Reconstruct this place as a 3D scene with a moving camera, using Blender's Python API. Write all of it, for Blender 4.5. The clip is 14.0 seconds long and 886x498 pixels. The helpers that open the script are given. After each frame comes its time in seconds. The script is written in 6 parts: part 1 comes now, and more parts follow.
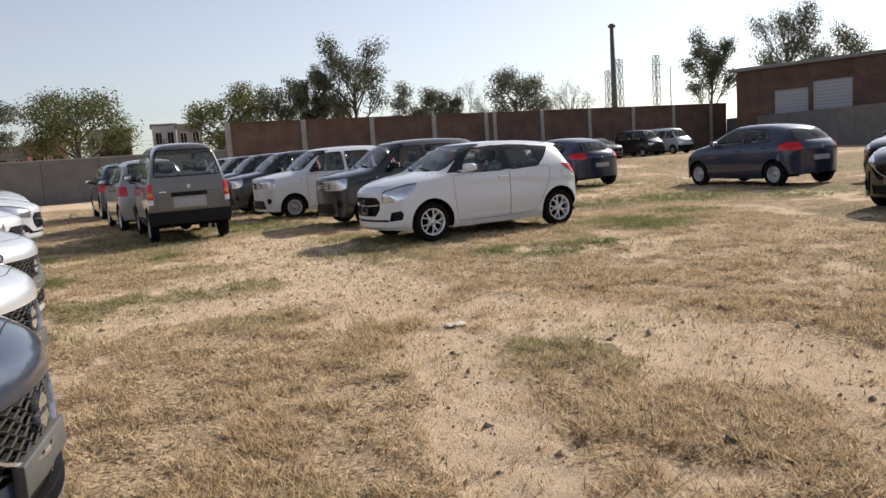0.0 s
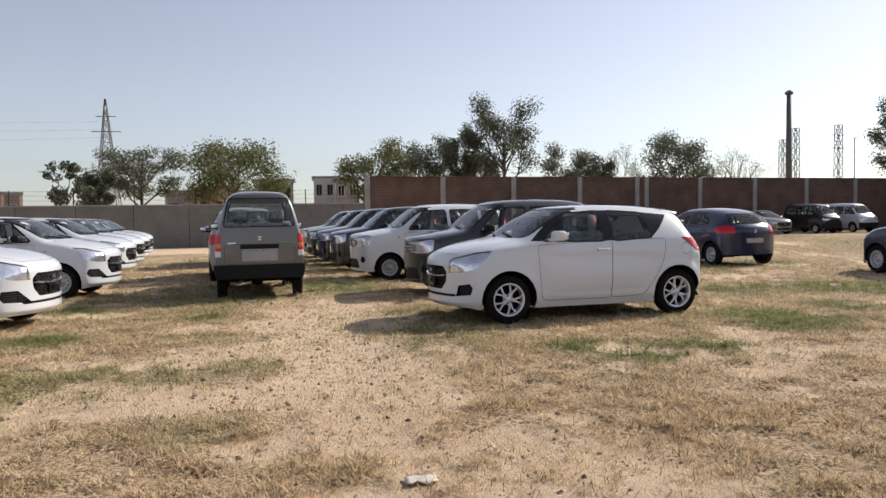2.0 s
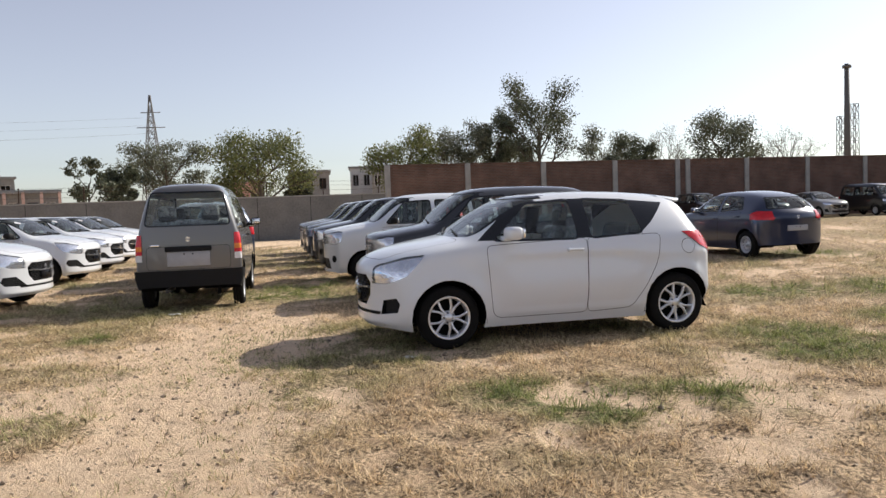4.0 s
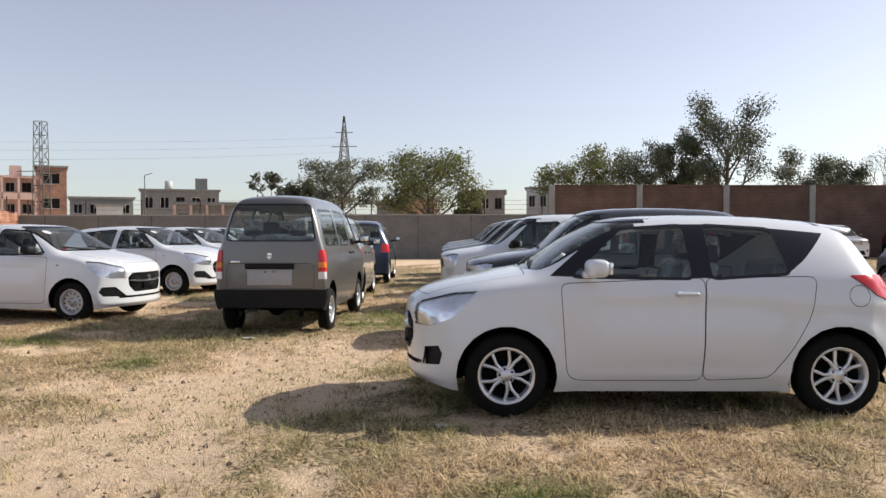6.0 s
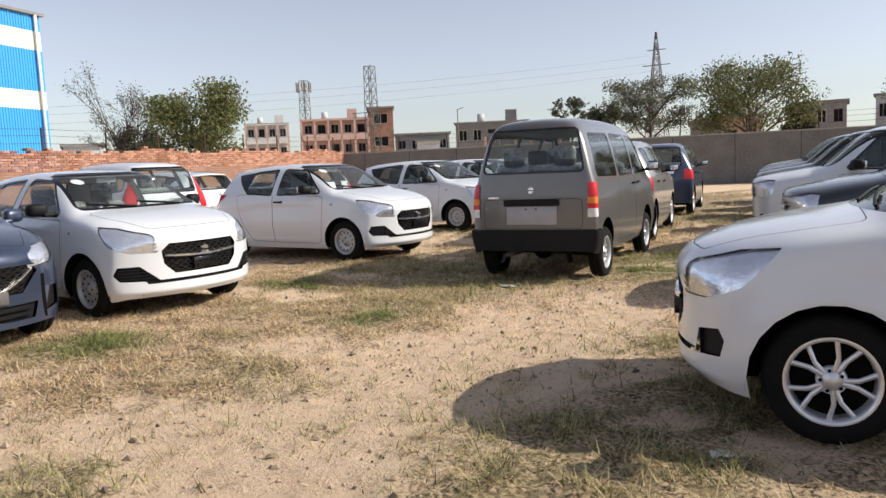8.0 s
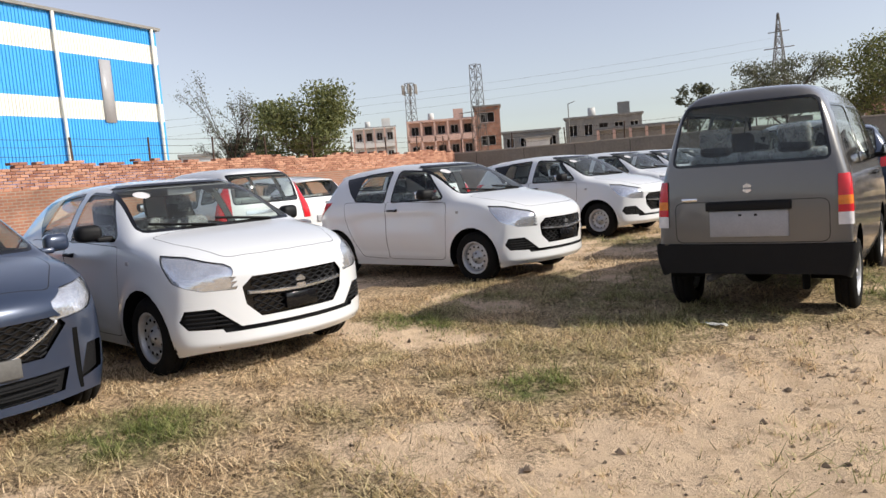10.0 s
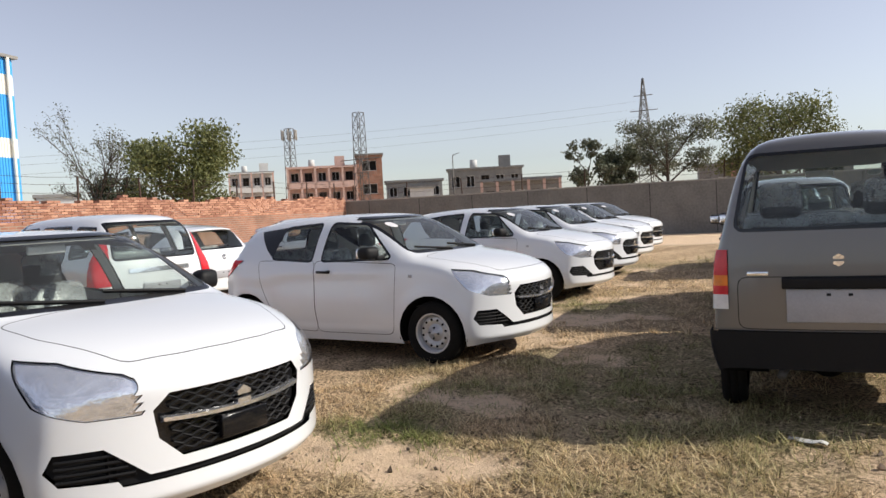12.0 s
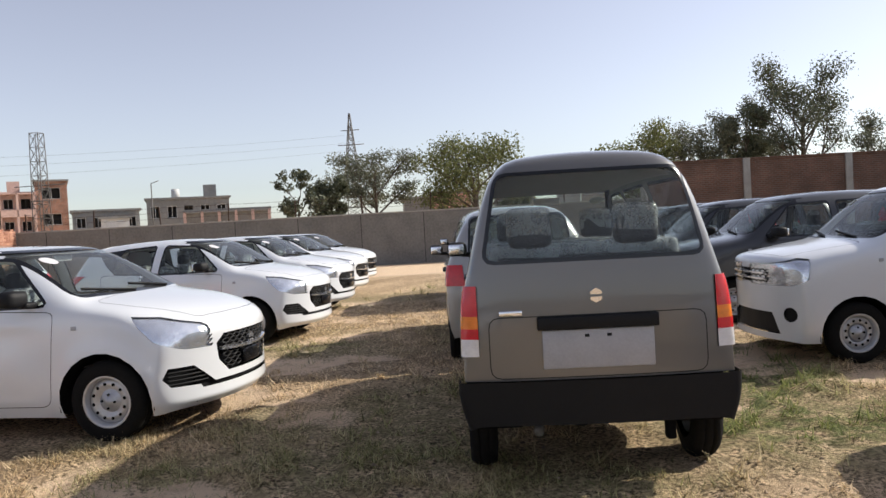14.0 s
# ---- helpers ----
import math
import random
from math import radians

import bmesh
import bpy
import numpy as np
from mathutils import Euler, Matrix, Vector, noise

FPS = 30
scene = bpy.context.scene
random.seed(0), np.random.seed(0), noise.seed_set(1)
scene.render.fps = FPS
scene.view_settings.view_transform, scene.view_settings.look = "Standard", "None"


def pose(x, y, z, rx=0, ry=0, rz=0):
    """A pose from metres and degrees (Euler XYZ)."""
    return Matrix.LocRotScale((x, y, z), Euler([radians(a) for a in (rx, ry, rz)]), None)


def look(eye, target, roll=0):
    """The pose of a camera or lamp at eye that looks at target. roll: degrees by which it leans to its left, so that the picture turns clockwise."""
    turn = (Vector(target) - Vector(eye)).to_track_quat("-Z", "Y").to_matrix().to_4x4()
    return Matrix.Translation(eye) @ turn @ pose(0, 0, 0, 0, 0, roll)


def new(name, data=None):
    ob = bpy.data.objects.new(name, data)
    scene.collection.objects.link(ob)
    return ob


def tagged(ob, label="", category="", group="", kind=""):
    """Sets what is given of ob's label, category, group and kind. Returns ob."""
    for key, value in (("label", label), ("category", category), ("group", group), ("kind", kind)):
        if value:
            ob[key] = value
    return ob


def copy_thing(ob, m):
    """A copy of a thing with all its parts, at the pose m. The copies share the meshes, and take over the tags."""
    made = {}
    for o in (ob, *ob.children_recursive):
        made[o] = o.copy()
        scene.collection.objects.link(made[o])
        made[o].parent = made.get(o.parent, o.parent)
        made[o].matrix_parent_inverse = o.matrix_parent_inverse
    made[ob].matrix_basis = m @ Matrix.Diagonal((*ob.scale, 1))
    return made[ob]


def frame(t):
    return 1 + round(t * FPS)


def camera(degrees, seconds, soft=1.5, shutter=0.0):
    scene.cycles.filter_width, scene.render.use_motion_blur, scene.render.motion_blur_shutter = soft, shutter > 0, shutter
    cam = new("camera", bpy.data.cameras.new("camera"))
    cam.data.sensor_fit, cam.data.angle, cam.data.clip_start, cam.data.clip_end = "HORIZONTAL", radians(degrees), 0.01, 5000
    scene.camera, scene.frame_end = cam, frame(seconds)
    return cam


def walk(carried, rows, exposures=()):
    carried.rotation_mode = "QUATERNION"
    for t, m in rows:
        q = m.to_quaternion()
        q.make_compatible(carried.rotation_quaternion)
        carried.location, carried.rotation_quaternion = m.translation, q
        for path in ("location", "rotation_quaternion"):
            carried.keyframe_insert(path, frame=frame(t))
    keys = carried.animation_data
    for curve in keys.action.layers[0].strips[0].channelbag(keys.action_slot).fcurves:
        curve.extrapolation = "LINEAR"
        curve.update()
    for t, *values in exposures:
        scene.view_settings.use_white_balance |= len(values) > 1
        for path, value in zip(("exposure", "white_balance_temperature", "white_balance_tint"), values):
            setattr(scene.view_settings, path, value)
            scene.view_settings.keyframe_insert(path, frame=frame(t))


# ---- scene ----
cam = camera(60.5, 14.0)
PATH = [
    (0, (-0.238, 0.677, 1.408), (-0.199, 2.66, 1.15), -3.9),
    (0.5, (0.138, 1.258, 1.386), (-0.069, 3.237, 1.185), -2.8),
    (1, (0.393, 1.787, 1.357), (0.116, 3.761, 1.19), -3.0),
    (1.5, (0.59, 2.369, 1.352), (0.302, 4.344, 1.233), -2.8),
    (2, (0.773, 2.885, 1.367), (0.415, 4.851, 1.284), -0.9),
    (2.5, (0.964, 3.49, 1.385), (0.561, 5.447, 1.303), -1.9),
    (4.8, (1.904, 6.086, 1.399), (1.303, 7.989, 1.269), -1.8),
    (5, (1.957, 6.243, 1.416), (1.307, 8.13, 1.289), -1.9),
    (5.5, (2.046, 6.801, 1.415), (1.273, 8.645, 1.353), -1.0),
    (6, (2.055, 7.307, 1.378), (1.126, 9.078, 1.332), -0.1),
    (6.5, (2.058, 7.748, 1.396), (0.886, 9.367, 1.346), 0.1),
    (7, (1.978, 8.182, 1.409), (0.633, 9.657, 1.284), 0.1),
    (7.5, (1.726, 8.588, 1.397), (0.274, 9.95, 1.207), -1.2),
    (8, (1.428, 8.93, 1.393), (-0.12, 10.178, 1.173), -2.5),
    (8.5, (1.017, 9.174, 1.372), (-0.603, 10.323, 1.139), -3.4),
    (9, (0.517, 9.434, 1.362), (-1.158, 10.501, 1.127), -4.0),
    (9.2, (0.279, 9.559, 1.354), (-1.415, 10.598, 1.125), -4.1),
    (11.3, (-2.078, 10.135, 1.457), (-3.788, 11.156, 1.27), -4.6),
    (11.5, (-2.247, 10.152, 1.448), (-3.934, 11.214, 1.277), -4.3),
    (12, (-2.684, 10.283, 1.49), (-4.205, 11.578, 1.391), -3.1),
    (12.5, (-3.058, 10.383, 1.496), (-4.404, 11.857, 1.369), -2.8),
    (13, (-3.258, 10.62, 1.487), (-4.512, 12.177, 1.422), -3.1),
    (13.5, (-3.386, 10.887, 1.498), (-4.564, 12.503, 1.484), -3.2),
    (14, (-3.461, 11.154, 1.472), (-4.396, 12.921, 1.415), -3.2),
]
walk(cam, [(t, look(eye, target, roll)) for t, eye, target, roll in PATH], [(0, -0.06), (2.7, 0.03), (5, 0.17), (9, 0.16), (11.5, 0.09), (12.5, 0.13), (14, 0.26)])

# ---- light: hazy low sun ahead and to the right ----
SUN_AZ, SUN_EL = 45.0, 33.0
sky_world = bpy.data.worlds.new("sky")
scene.world = sky_world
sky_world.use_nodes = True
wn, wl = sky_world.node_tree.nodes, sky_world.node_tree.links
wn.clear()
sky = wn.new("ShaderNodeTexSky")
sky.sky_type = "NISHITA"
sky.sun_disc = False
sky.sun_elevation = radians(SUN_EL)
sky.sun_rotation = radians(SUN_AZ)
sky.air_density, sky.dust_density, sky.ozone_density = 1.0, 0.6, 3.0
back = wn.new("ShaderNodeBackground")
back.inputs["Strength"].default_value = 0.11
wout = wn.new("ShaderNodeOutputWorld")
haze = wn.new("ShaderNodeHueSaturation")
haze.inputs["Saturation"].default_value = 0.5
haze.inputs["Hue"].default_value = 0.519
haze.inputs["Value"].default_value = 1.2
wl.new(sky.outputs["Color"], haze.inputs["Color"])
wl.new(haze.outputs["Color"], back.inputs["Color"])
wl.new(back.outputs["Background"], wout.inputs["Surface"])

sun = new("sun", bpy.data.lights.new("sun", "SUN"))
sun.data.energy = 5.0
sun.data.angle = radians(0.6)
sun.data.color = (1.0, 0.93, 0.82)
sun.matrix_world = look((60 * math.sin(radians(SUN_AZ)), 60 * math.cos(radians(SUN_AZ)), 60 * math.tan(radians(SUN_EL))), (0, 0, 0))

# ---- materials ----
def material(name, colour=(0.5, 0.5, 0.5), rough=0.6, metal=0.0, coat=0.0, vary=0.0, scale=6.0, bump=0.0, bump_scale=60.0, spec=0.5):
    """Principled surface with variation at two scales and fine relief."""
    m = bpy.data.materials.new(name)
    m.use_nodes = True
    n, l = m.node_tree.nodes, m.node_tree.links
    p = n["Principled BSDF"]
    p.inputs["Base Color"].default_value = (*colour, 1)
    p.inputs["Roughness"].default_value = rough
    p.inputs["Metallic"].default_value = metal
    p.inputs["Coat Weight"].default_value = coat
    p.inputs["Coat Roughness"].default_value = 0.04
    p.inputs["Specular IOR Level"].default_value = spec
    co = n.new("ShaderNodeTexCoord")
    if vary:
        a, b = n.new("ShaderNodeTexNoise"), n.new("ShaderNodeTexNoise")
        a.inputs["Scale"].default_value, b.inputs["Scale"].default_value = scale, scale * 9
        a.inputs["Detail"].default_value = b.inputs["Detail"].default_value = 4
        for t in (a, b):
            l.new(co.outputs["Object"], t.inputs["Vector"])
        add = n.new("ShaderNodeMath")
        add.operation = "ADD"
        l.new(a.outputs["Fac"], add.inputs[0]), l.new(b.outputs["Fac"], add.inputs[1])
        ramp = n.new("ShaderNodeMapRange")
        ramp.inputs["From Min"].default_value, ramp.inputs["From Max"].default_value = 0.6, 1.4
        ramp.inputs["To Min"].default_value, ramp.inputs["To Max"].default_value = 1 - vary, 1 + vary
        l.new(add.outputs[0], ramp.inputs["Value"])
        mul = n.new("ShaderNodeVectorMath")
        mul.operation = "SCALE"
        mul.inputs[0].default_value = colour
        l.new(ramp.outputs[0], mul.inputs["Scale"])
        l.new(mul.outputs[0], p.inputs["Base Color"])
    if bump:
        t = n.new("ShaderNodeTexNoise")
        t.inputs["Scale"].default_value = bump_scale
        t.inputs["Detail"].default_value = 5
        l.new(co.outputs["Object"], t.inputs["Vector"])
        bp = n.new("ShaderNodeBump")
        bp.inputs["Strength"].default_value, bp.inputs["Distance"].default_value = bump, 0.02
        l.new(t.outputs["Fac"], bp.inputs["Height"])
        l.new(bp.outputs["Normal"], p.inputs["Normal"])
    return m


def paint_material(name, flake):
    """Car paint whose colour is the object's own; a thin film of dust dulls it in patches."""
    m = material(name, rough=0.32, coat=1.0)
    n, l = m.node_tree.nodes, m.node_tree.links
    p = n["Principled BSDF"]
    info, co = n.new("ShaderNodeObjectInfo"), n.new("ShaderNodeTexCoord")
    dust_sheen = n.new("ShaderNodeTexNoise")
    dust_sheen.inputs["Scale"].default_value, dust_sheen.inputs["Detail"].default_value = 3.0, 6
    l.new(co.outputs["Object"], dust_sheen.inputs["Vector"])
    rng = n.new("ShaderNodeMapRange")
    rng.inputs["From Min"].default_value, rng.inputs["From Max"].default_value = 0.35, 0.75
    rng.inputs["To Min"].default_value, rng.inputs["To Max"].default_value = 0.0, 0.016
    l.new(dust_sheen.outputs["Fac"], rng.inputs["Value"])
    mix = n.new("ShaderNodeMix")
    mix.data_type = "RGBA"
    l.new(rng.outputs[0], mix.inputs["Factor"])
    l.new(info.outputs["Color"], mix.inputs["A"])
    mix.inputs["B"].default_value = (0.42, 0.38, 0.32, 1)
    l.new(mix.outputs["Result"], p.inputs["Base Color"])
    cr = n.new("ShaderNodeMapRange")
    cr.inputs["From Min"].default_value, cr.inputs["From Max"].default_value = 0.3, 0.8
    cr.inputs["To Min"].default_value, cr.inputs["To Max"].default_value = 0.03, 0.16
    l.new(dust_sheen.outputs["Fac"], cr.inputs["Value"])
    l.new(cr.outputs[0], p.inputs["Coat Roughness"])
    p.inputs["Metallic"].default_value = flake
    return m


def glass_material(name, tint, rough=0.02, dust_sheen=0.0):
    """Thin car glass: tinted pass-through under a mirror coat, with an optional painted sky sheen."""
    m = bpy.data.materials.new(name)
    m.use_nodes = True
    n, l = m.node_tree.nodes, m.node_tree.links
    n.remove(n["Principled BSDF"])
    tr, gl, mix, fr = (n.new(k) for k in ("ShaderNodeBsdfTransparent", "ShaderNodeBsdfGlossy", "ShaderNodeMixShader", "ShaderNodeLayerWeight"))
    tr.inputs["Color"].default_value = (*tint, 1)
    gl.inputs["Roughness"].default_value = rough
    fr.inputs["Blend"].default_value = 0.5
    pw, sp = n.new("ShaderNodeMath"), n.new("ShaderNodeMapRange")
    pw.operation = "POWER"
    pw.inputs[1].default_value = 4.6
    sp.inputs["To Min"].default_value, sp.inputs["To Max"].default_value = 0.05, 0.95
    l.new(fr.outputs["Facing"], pw.inputs[0]), l.new(pw.outputs[0], sp.inputs["Value"])
    l.new(sp.outputs[0], mix.inputs[0]), l.new(tr.outputs[0], mix.inputs[1]), l.new(gl.outputs[0], mix.inputs[2])
    # grey diffuse layer painted in for pale sky reflected on the glass
    if dust_sheen:
        df, md, tx, rg = n.new("ShaderNodeBsdfDiffuse"), n.new("ShaderNodeMixShader"), n.new("ShaderNodeTexNoise"), n.new("ShaderNodeMapRange")
        df.inputs["Color"].default_value = (0.52, 0.52, 0.48, 1)
        tx.inputs["Scale"].default_value, tx.inputs["Detail"].default_value = 5.0, 6
        co = n.new("ShaderNodeTexCoord")
        l.new(co.outputs["Object"], tx.inputs["Vector"]), l.new(tx.outputs["Fac"], rg.inputs["Value"])
        rg.inputs["From Min"].default_value, rg.inputs["From Max"].default_value, rg.inputs["To Min"].default_value, rg.inputs["To Max"].default_value = 0.3, 0.7, dust_sheen * 0.6, dust_sheen * 1.5
        l.new(rg.outputs[0], md.inputs[0]), l.new(mix.outputs[0], md.inputs[1]), l.new(df.outputs[0], md.inputs[2])
        mix = md
    l.new(mix.outputs[0], n["Material Output"].inputs["Surface"])
    return m


M = {
    "paint": paint_material("solid_car_paint", 0.0),
    "paint_met": paint_material("metallic_car_paint", 0.35),
    "gap": material("panel_gap", (0.01, 0.01, 0.01), 0.9),
    "black": material("black_plastic", (0.008, 0.008, 0.009), 0.55, vary=0.15, bump=0.15, bump_scale=300, spec=0.22),
    "gloss_black": material("gloss_black_trim", (0.008, 0.008, 0.009), 0.12),
    "under": material("underbody", (0.006, 0.006, 0.006), 0.95, vary=0.3, spec=0.1),
    "tyre": material("tyre_rubber", (0.011, 0.0105, 0.01), 0.9, vary=0.25, bump=0.2, bump_scale=150, spec=0.15),
    "alloy": material("alloy_rim", (0.8, 0.8, 0.82), 0.3, metal=0.6, vary=0.08),
    "steel": material("steel_rim", (0.5, 0.51, 0.53), 0.42, metal=0.5, vary=0.12),
    "chrome": material("chrome", (0.9, 0.9, 0.92), 0.16, metal=0.9),
    "glass": glass_material("car_glass", (0.84, 0.89, 0.87), 0.02, 0.012),
    "screen": glass_material("sky_sheen_windscreen", (0.82, 0.88, 0.86), 0.03, 0.03),
    "lens": glass_material("clear_lens", (0.98, 0.98, 0.98), 0.01),
    "lamp_in": material("lamp_reflector", (0.86, 0.88, 0.93), 0.14, metal=0.75, vary=0.2, scale=9, bump=0.6, bump_scale=11),
    "red": material("red_lens", (0.58, 0.01, 0.016), 0.2, coat=0.25, vary=0.2, scale=20),
    "amber": material("amber_lens", (0.75, 0.2, 0.01), 0.2, coat=0.25, vary=0.2, scale=20),
    "clear": material("clear_reverse_lens", (0.72, 0.7, 0.7), 0.15, coat=1.0, vary=0.2, scale=20),
    "seat": material("seat_fabric", (0.035, 0.035, 0.038), 0.8, vary=0.2, bump=0.2),
    "cover": material("plastic_seat_cover", (0.32, 0.33, 0.34), 0.15, vary=0.35, scale=14, bump=0.9, bump_scale=14),
    "cabin": material("cabin_trim", (0.05, 0.048, 0.045), 0.75, vary=0.15),
    "liner": material("roof_liner", (0.3, 0.29, 0.27), 0.9),
    "plate": material("bare_number_plate", (0.36, 0.36, 0.38), 0.35, vary=0.1, scale=8),
    "concrete": material("weathered_concrete", (0.165, 0.16, 0.15), 0.9, vary=0.3, scale=1.2, bump=0.5, bump_scale=25),
    "concrete_post": material("concrete_post", (0.3, 0.29, 0.27), 0.9, vary=0.3, scale=2.5, bump=0.4, bump_scale=40),
    "galv": material("weathered_steel", (0.12, 0.115, 0.11), 0.7, metal=0.3, vary=0.2),
    "rust": material("rusty_iron", (0.055, 0.032, 0.022), 0.85, vary=0.4, scale=8),
}
from mathutils.bvhtree import BVHTree


# ---- building helpers ----
def part(name, bm, mat, parent=None, label="", smooth=True, normals=False):
    """Link a bmesh as one mesh object; mat may be a list of materials."""
    me = bpy.data.meshes.new(name)
    lay = bm.verts.layers.float_vector.get("n0") if normals else None
    keep = [Vector(v[lay]) for v in bm.verts] if lay else None
    bm.to_mesh(me)
    bm.free()
    for k in (mat if isinstance(mat, (list, tuple)) else [mat]):
        me.materials.append(k)
    if smooth:
        me.polygons.foreach_set("use_smooth", [True] * len(me.polygons))
    if keep:
        me.normals_split_custom_set_from_vertices([(v if v.length > 0.1 else Vector((0, 0, 1))).normalized() for v in keep])
    ob = new(name, me)
    if parent is not None:
        ob.parent = parent
    if label:
        ob["label"] = label
    return ob


def box(bm, x0, x1, y0, y1, z0, z1, bevel=0.0, seg=2):
    """Add a box to bm, with rounded edges if bevel is given."""
    r = bmesh.ops.create_cube(bm, size=1.0, matrix=Matrix.LocRotScale(((x0 + x1) / 2, (y0 + y1) / 2, (z0 + z1) / 2), None, (x1 - x0, y1 - y0, z1 - z0)))
    if bevel:
        es = list({e for v in r["verts"] for e in v.link_edges})
        bmesh.ops.bevel(bm, geom=es, offset=bevel, segments=seg, profile=0.5, affect="EDGES")
    return r["verts"]


def tube(bm, a, b, r0, r1=None, seg=8, caps=True):
    """Add a tapered tube from a to b."""
    a, b = Vector(a), Vector(b)
    r1 = r0 if r1 is None else r1
    q = (b - a).to_track_quat("Z", "Y").to_matrix()
    rings = []
    for c, r in ((a, r0), (b, r1)):
        rings.append([bm.verts.new(c + q @ Vector((r * math.cos(2 * math.pi * k / seg), r * math.sin(2 * math.pi * k / seg), 0))) for k in range(seg)])
    for k in range(seg):
        bm.faces.new((rings[0][k], rings[0][(k + 1) % seg], rings[1][(k + 1) % seg], rings[1][k]))
    if caps:
        bm.faces.new(rings[0][::-1]), bm.faces.new(rings[1])


def cord(bm, pts, r, seg=4):
    """Add one unbroken cable through the points."""
    rings = [[bm.verts.new(p + Vector((0, r * math.cos(2 * math.pi * k / seg), r * math.sin(2 * math.pi * k / seg)))) for k in range(seg)] for p in pts]
    for a, b in zip(rings, rings[1:]):
        for k in range(seg):
            bm.faces.new((a[k], a[(k + 1) % seg], b[(k + 1) % seg], b[k]))


def revolve(bm, prof, seg=32, axis="y", at=(0, 0, 0)):
    """Add a ring surface: prof is a list of (radius, offset along the axis)."""
    at, rings = Vector(at), []
    for r, o in prof:
        ring = []
        for k in range(seg):
            c, s = r * math.cos(2 * math.pi * k / seg), r * math.sin(2 * math.pi * k / seg)
            ring.append(bm.verts.new(at + Vector((c, o, s) if axis == "y" else (o, c, s) if axis == "x" else (c, s, o))))
        rings.append(ring)
    for a, b in zip(rings, rings[1:]):
        for k in range(seg):
            bm.faces.new((a[k], a[(k + 1) % seg], b[(k + 1) % seg], b[k]))
    return rings


def thing(name, at, label, category, group="", kind=""):
    ob = new(name)
    ob.empty_display_size = 0.2
    ob.matrix_world = at
    return tagged(ob, label, category, group, kind)


def sstep(a, b, x):
    t = min(1.0, max(0.0, (x - a) / (b - a)))
    return t * t * (3 - 2 * t)

# ---- cars: a smooth shell from a control cage, cut into panels, glass and lamps ----
def shell(st, rf, rr, level, axles=(), arch=0.36, r=0.3, swell=0.0):
    """Body surface. st: stations from nose to tail (x, sill z, belt z, roof-edge z, roof-edge y, top z, half width).
    rf, rr: how far the corners sweep back at nose and tail. swell: how far the lips of the wheel arches stand out."""
    xn, xt = st[0][0], st[-1][0]

    def bend(p):
        x, y, z = p
        f = min(1.0, abs(y) / 0.86)
        x -= rf * f ** 2.6 * sstep(xn - 0.75, xn, x)
        x += rr * f ** 2.6 * sstep(xt + 0.6, xt, x)
        return x, y, z

    def side(s):
        x, zb, ze, zr, wr, zt, w = s
        return [(x, w * 0.93, zb), (x, w, zb + 0.14), (x, w, zb + 0.55 * (ze - zb)), (x, w * 0.985, ze - 0.1 * (ze - zb)), (x, w * 0.945, ze), (x, wr, zr)]

    def top(s):
        x, zb, ze, zr, wr, zt, w = s
        return [(x, wr, zr), (x, wr * 0.6, zr + 0.75 * (zt - zr)), (x, 0, zt), (x, -wr * 0.6, zr + 0.75 * (zt - zr)), (x, -wr, zr)]

    def cap(s):
        rows = [[(x, y * f, z) for f in (1, 0.6, 0, -0.6, -1)] for x, y, z in side(s)[:-1]]
        return rows + [top(s)]

    def flip(g):
        return [[(x, -y, z) for x, y, z in r] for r in g]

    left = [side(s) for s in st]
    grids = [left, flip(left), [top(s) for s in st], cap(st[0]), cap(st[-1])]
    bm, seen = bmesh.new(), {}

    def v(p):
        k = tuple(round(c, 4) for c in p)
        if k not in seen:
            seen[k] = bm.verts.new(bend(p))
        return seen[k]

    for g in grids:
        for a, b in zip(g, g[1:]):
            for i in range(len(a) - 1):
                q = [v(a[i]), v(a[i + 1]), v(b[i + 1]), v(b[i])]
                if len(set(q)) == 4:
                    bm.faces.new(q)
    bmesh.ops.recalc_face_normals(bm, faces=bm.faces)
    me = bpy.data.meshes.new("cage")
    bm.to_mesh(me)
    bm.free()
    ob = new("cage", me)
    sub = ob.modifiers.new("round", "SUBSURF")
    sub.levels = sub.render_levels = level
    dg = bpy.context.evaluated_depsgraph_get()
    fine = bpy.data.meshes.new_from_object(ob.evaluated_get(dg))
    bpy.data.objects.remove(ob)
    out = bmesh.new()
    out.from_mesh(fine)
    bpy.data.meshes.remove(fine), bpy.data.meshes.remove(me)
    bmesh.ops.recalc_face_normals(out, faces=out.faces)
    c = max(out.faces, key=lambda f: f.calc_center_median().z)
    if c.normal.z < 0:
        bmesh.ops.reverse_faces(out, faces=out.faces)
    if swell:
        for v in out.verts:
            x, y, z = v.co
            if abs(y) > 0.55 and z < 1.02:
                k = sum(math.exp(-((math.hypot(x - a, z - r) - arch) / 0.085) ** 2) for a in axles)
                k += 0.55 * math.exp(-((z - 0.84) / 0.07) ** 2) * sstep(-0.45, -1.0, x)
                door = sstep(0.86, 0.6, abs(x + 0.12))
                k -= 0.95 * door * math.exp(-((z - 0.56) / 0.17) ** 2)
                k += 0.5 * door * math.exp(-((z - 0.9) / 0.045) ** 2) + 0.55 * door * math.exp(-((z - 0.33) / 0.05) ** 2)
                v.co.y += math.copysign(swell * k, y)
            if z < 0.275 and x > xn - 0.75:
                v.co.x -= 1.1 * (0.275 - z) * sstep(xn - 0.75, xn - 0.1, x)
            if z < 0.45 and x < xt + 0.5:
                v.co.x += 0.7 * (0.45 - z) * sstep(xt + 0.5, xt, x)
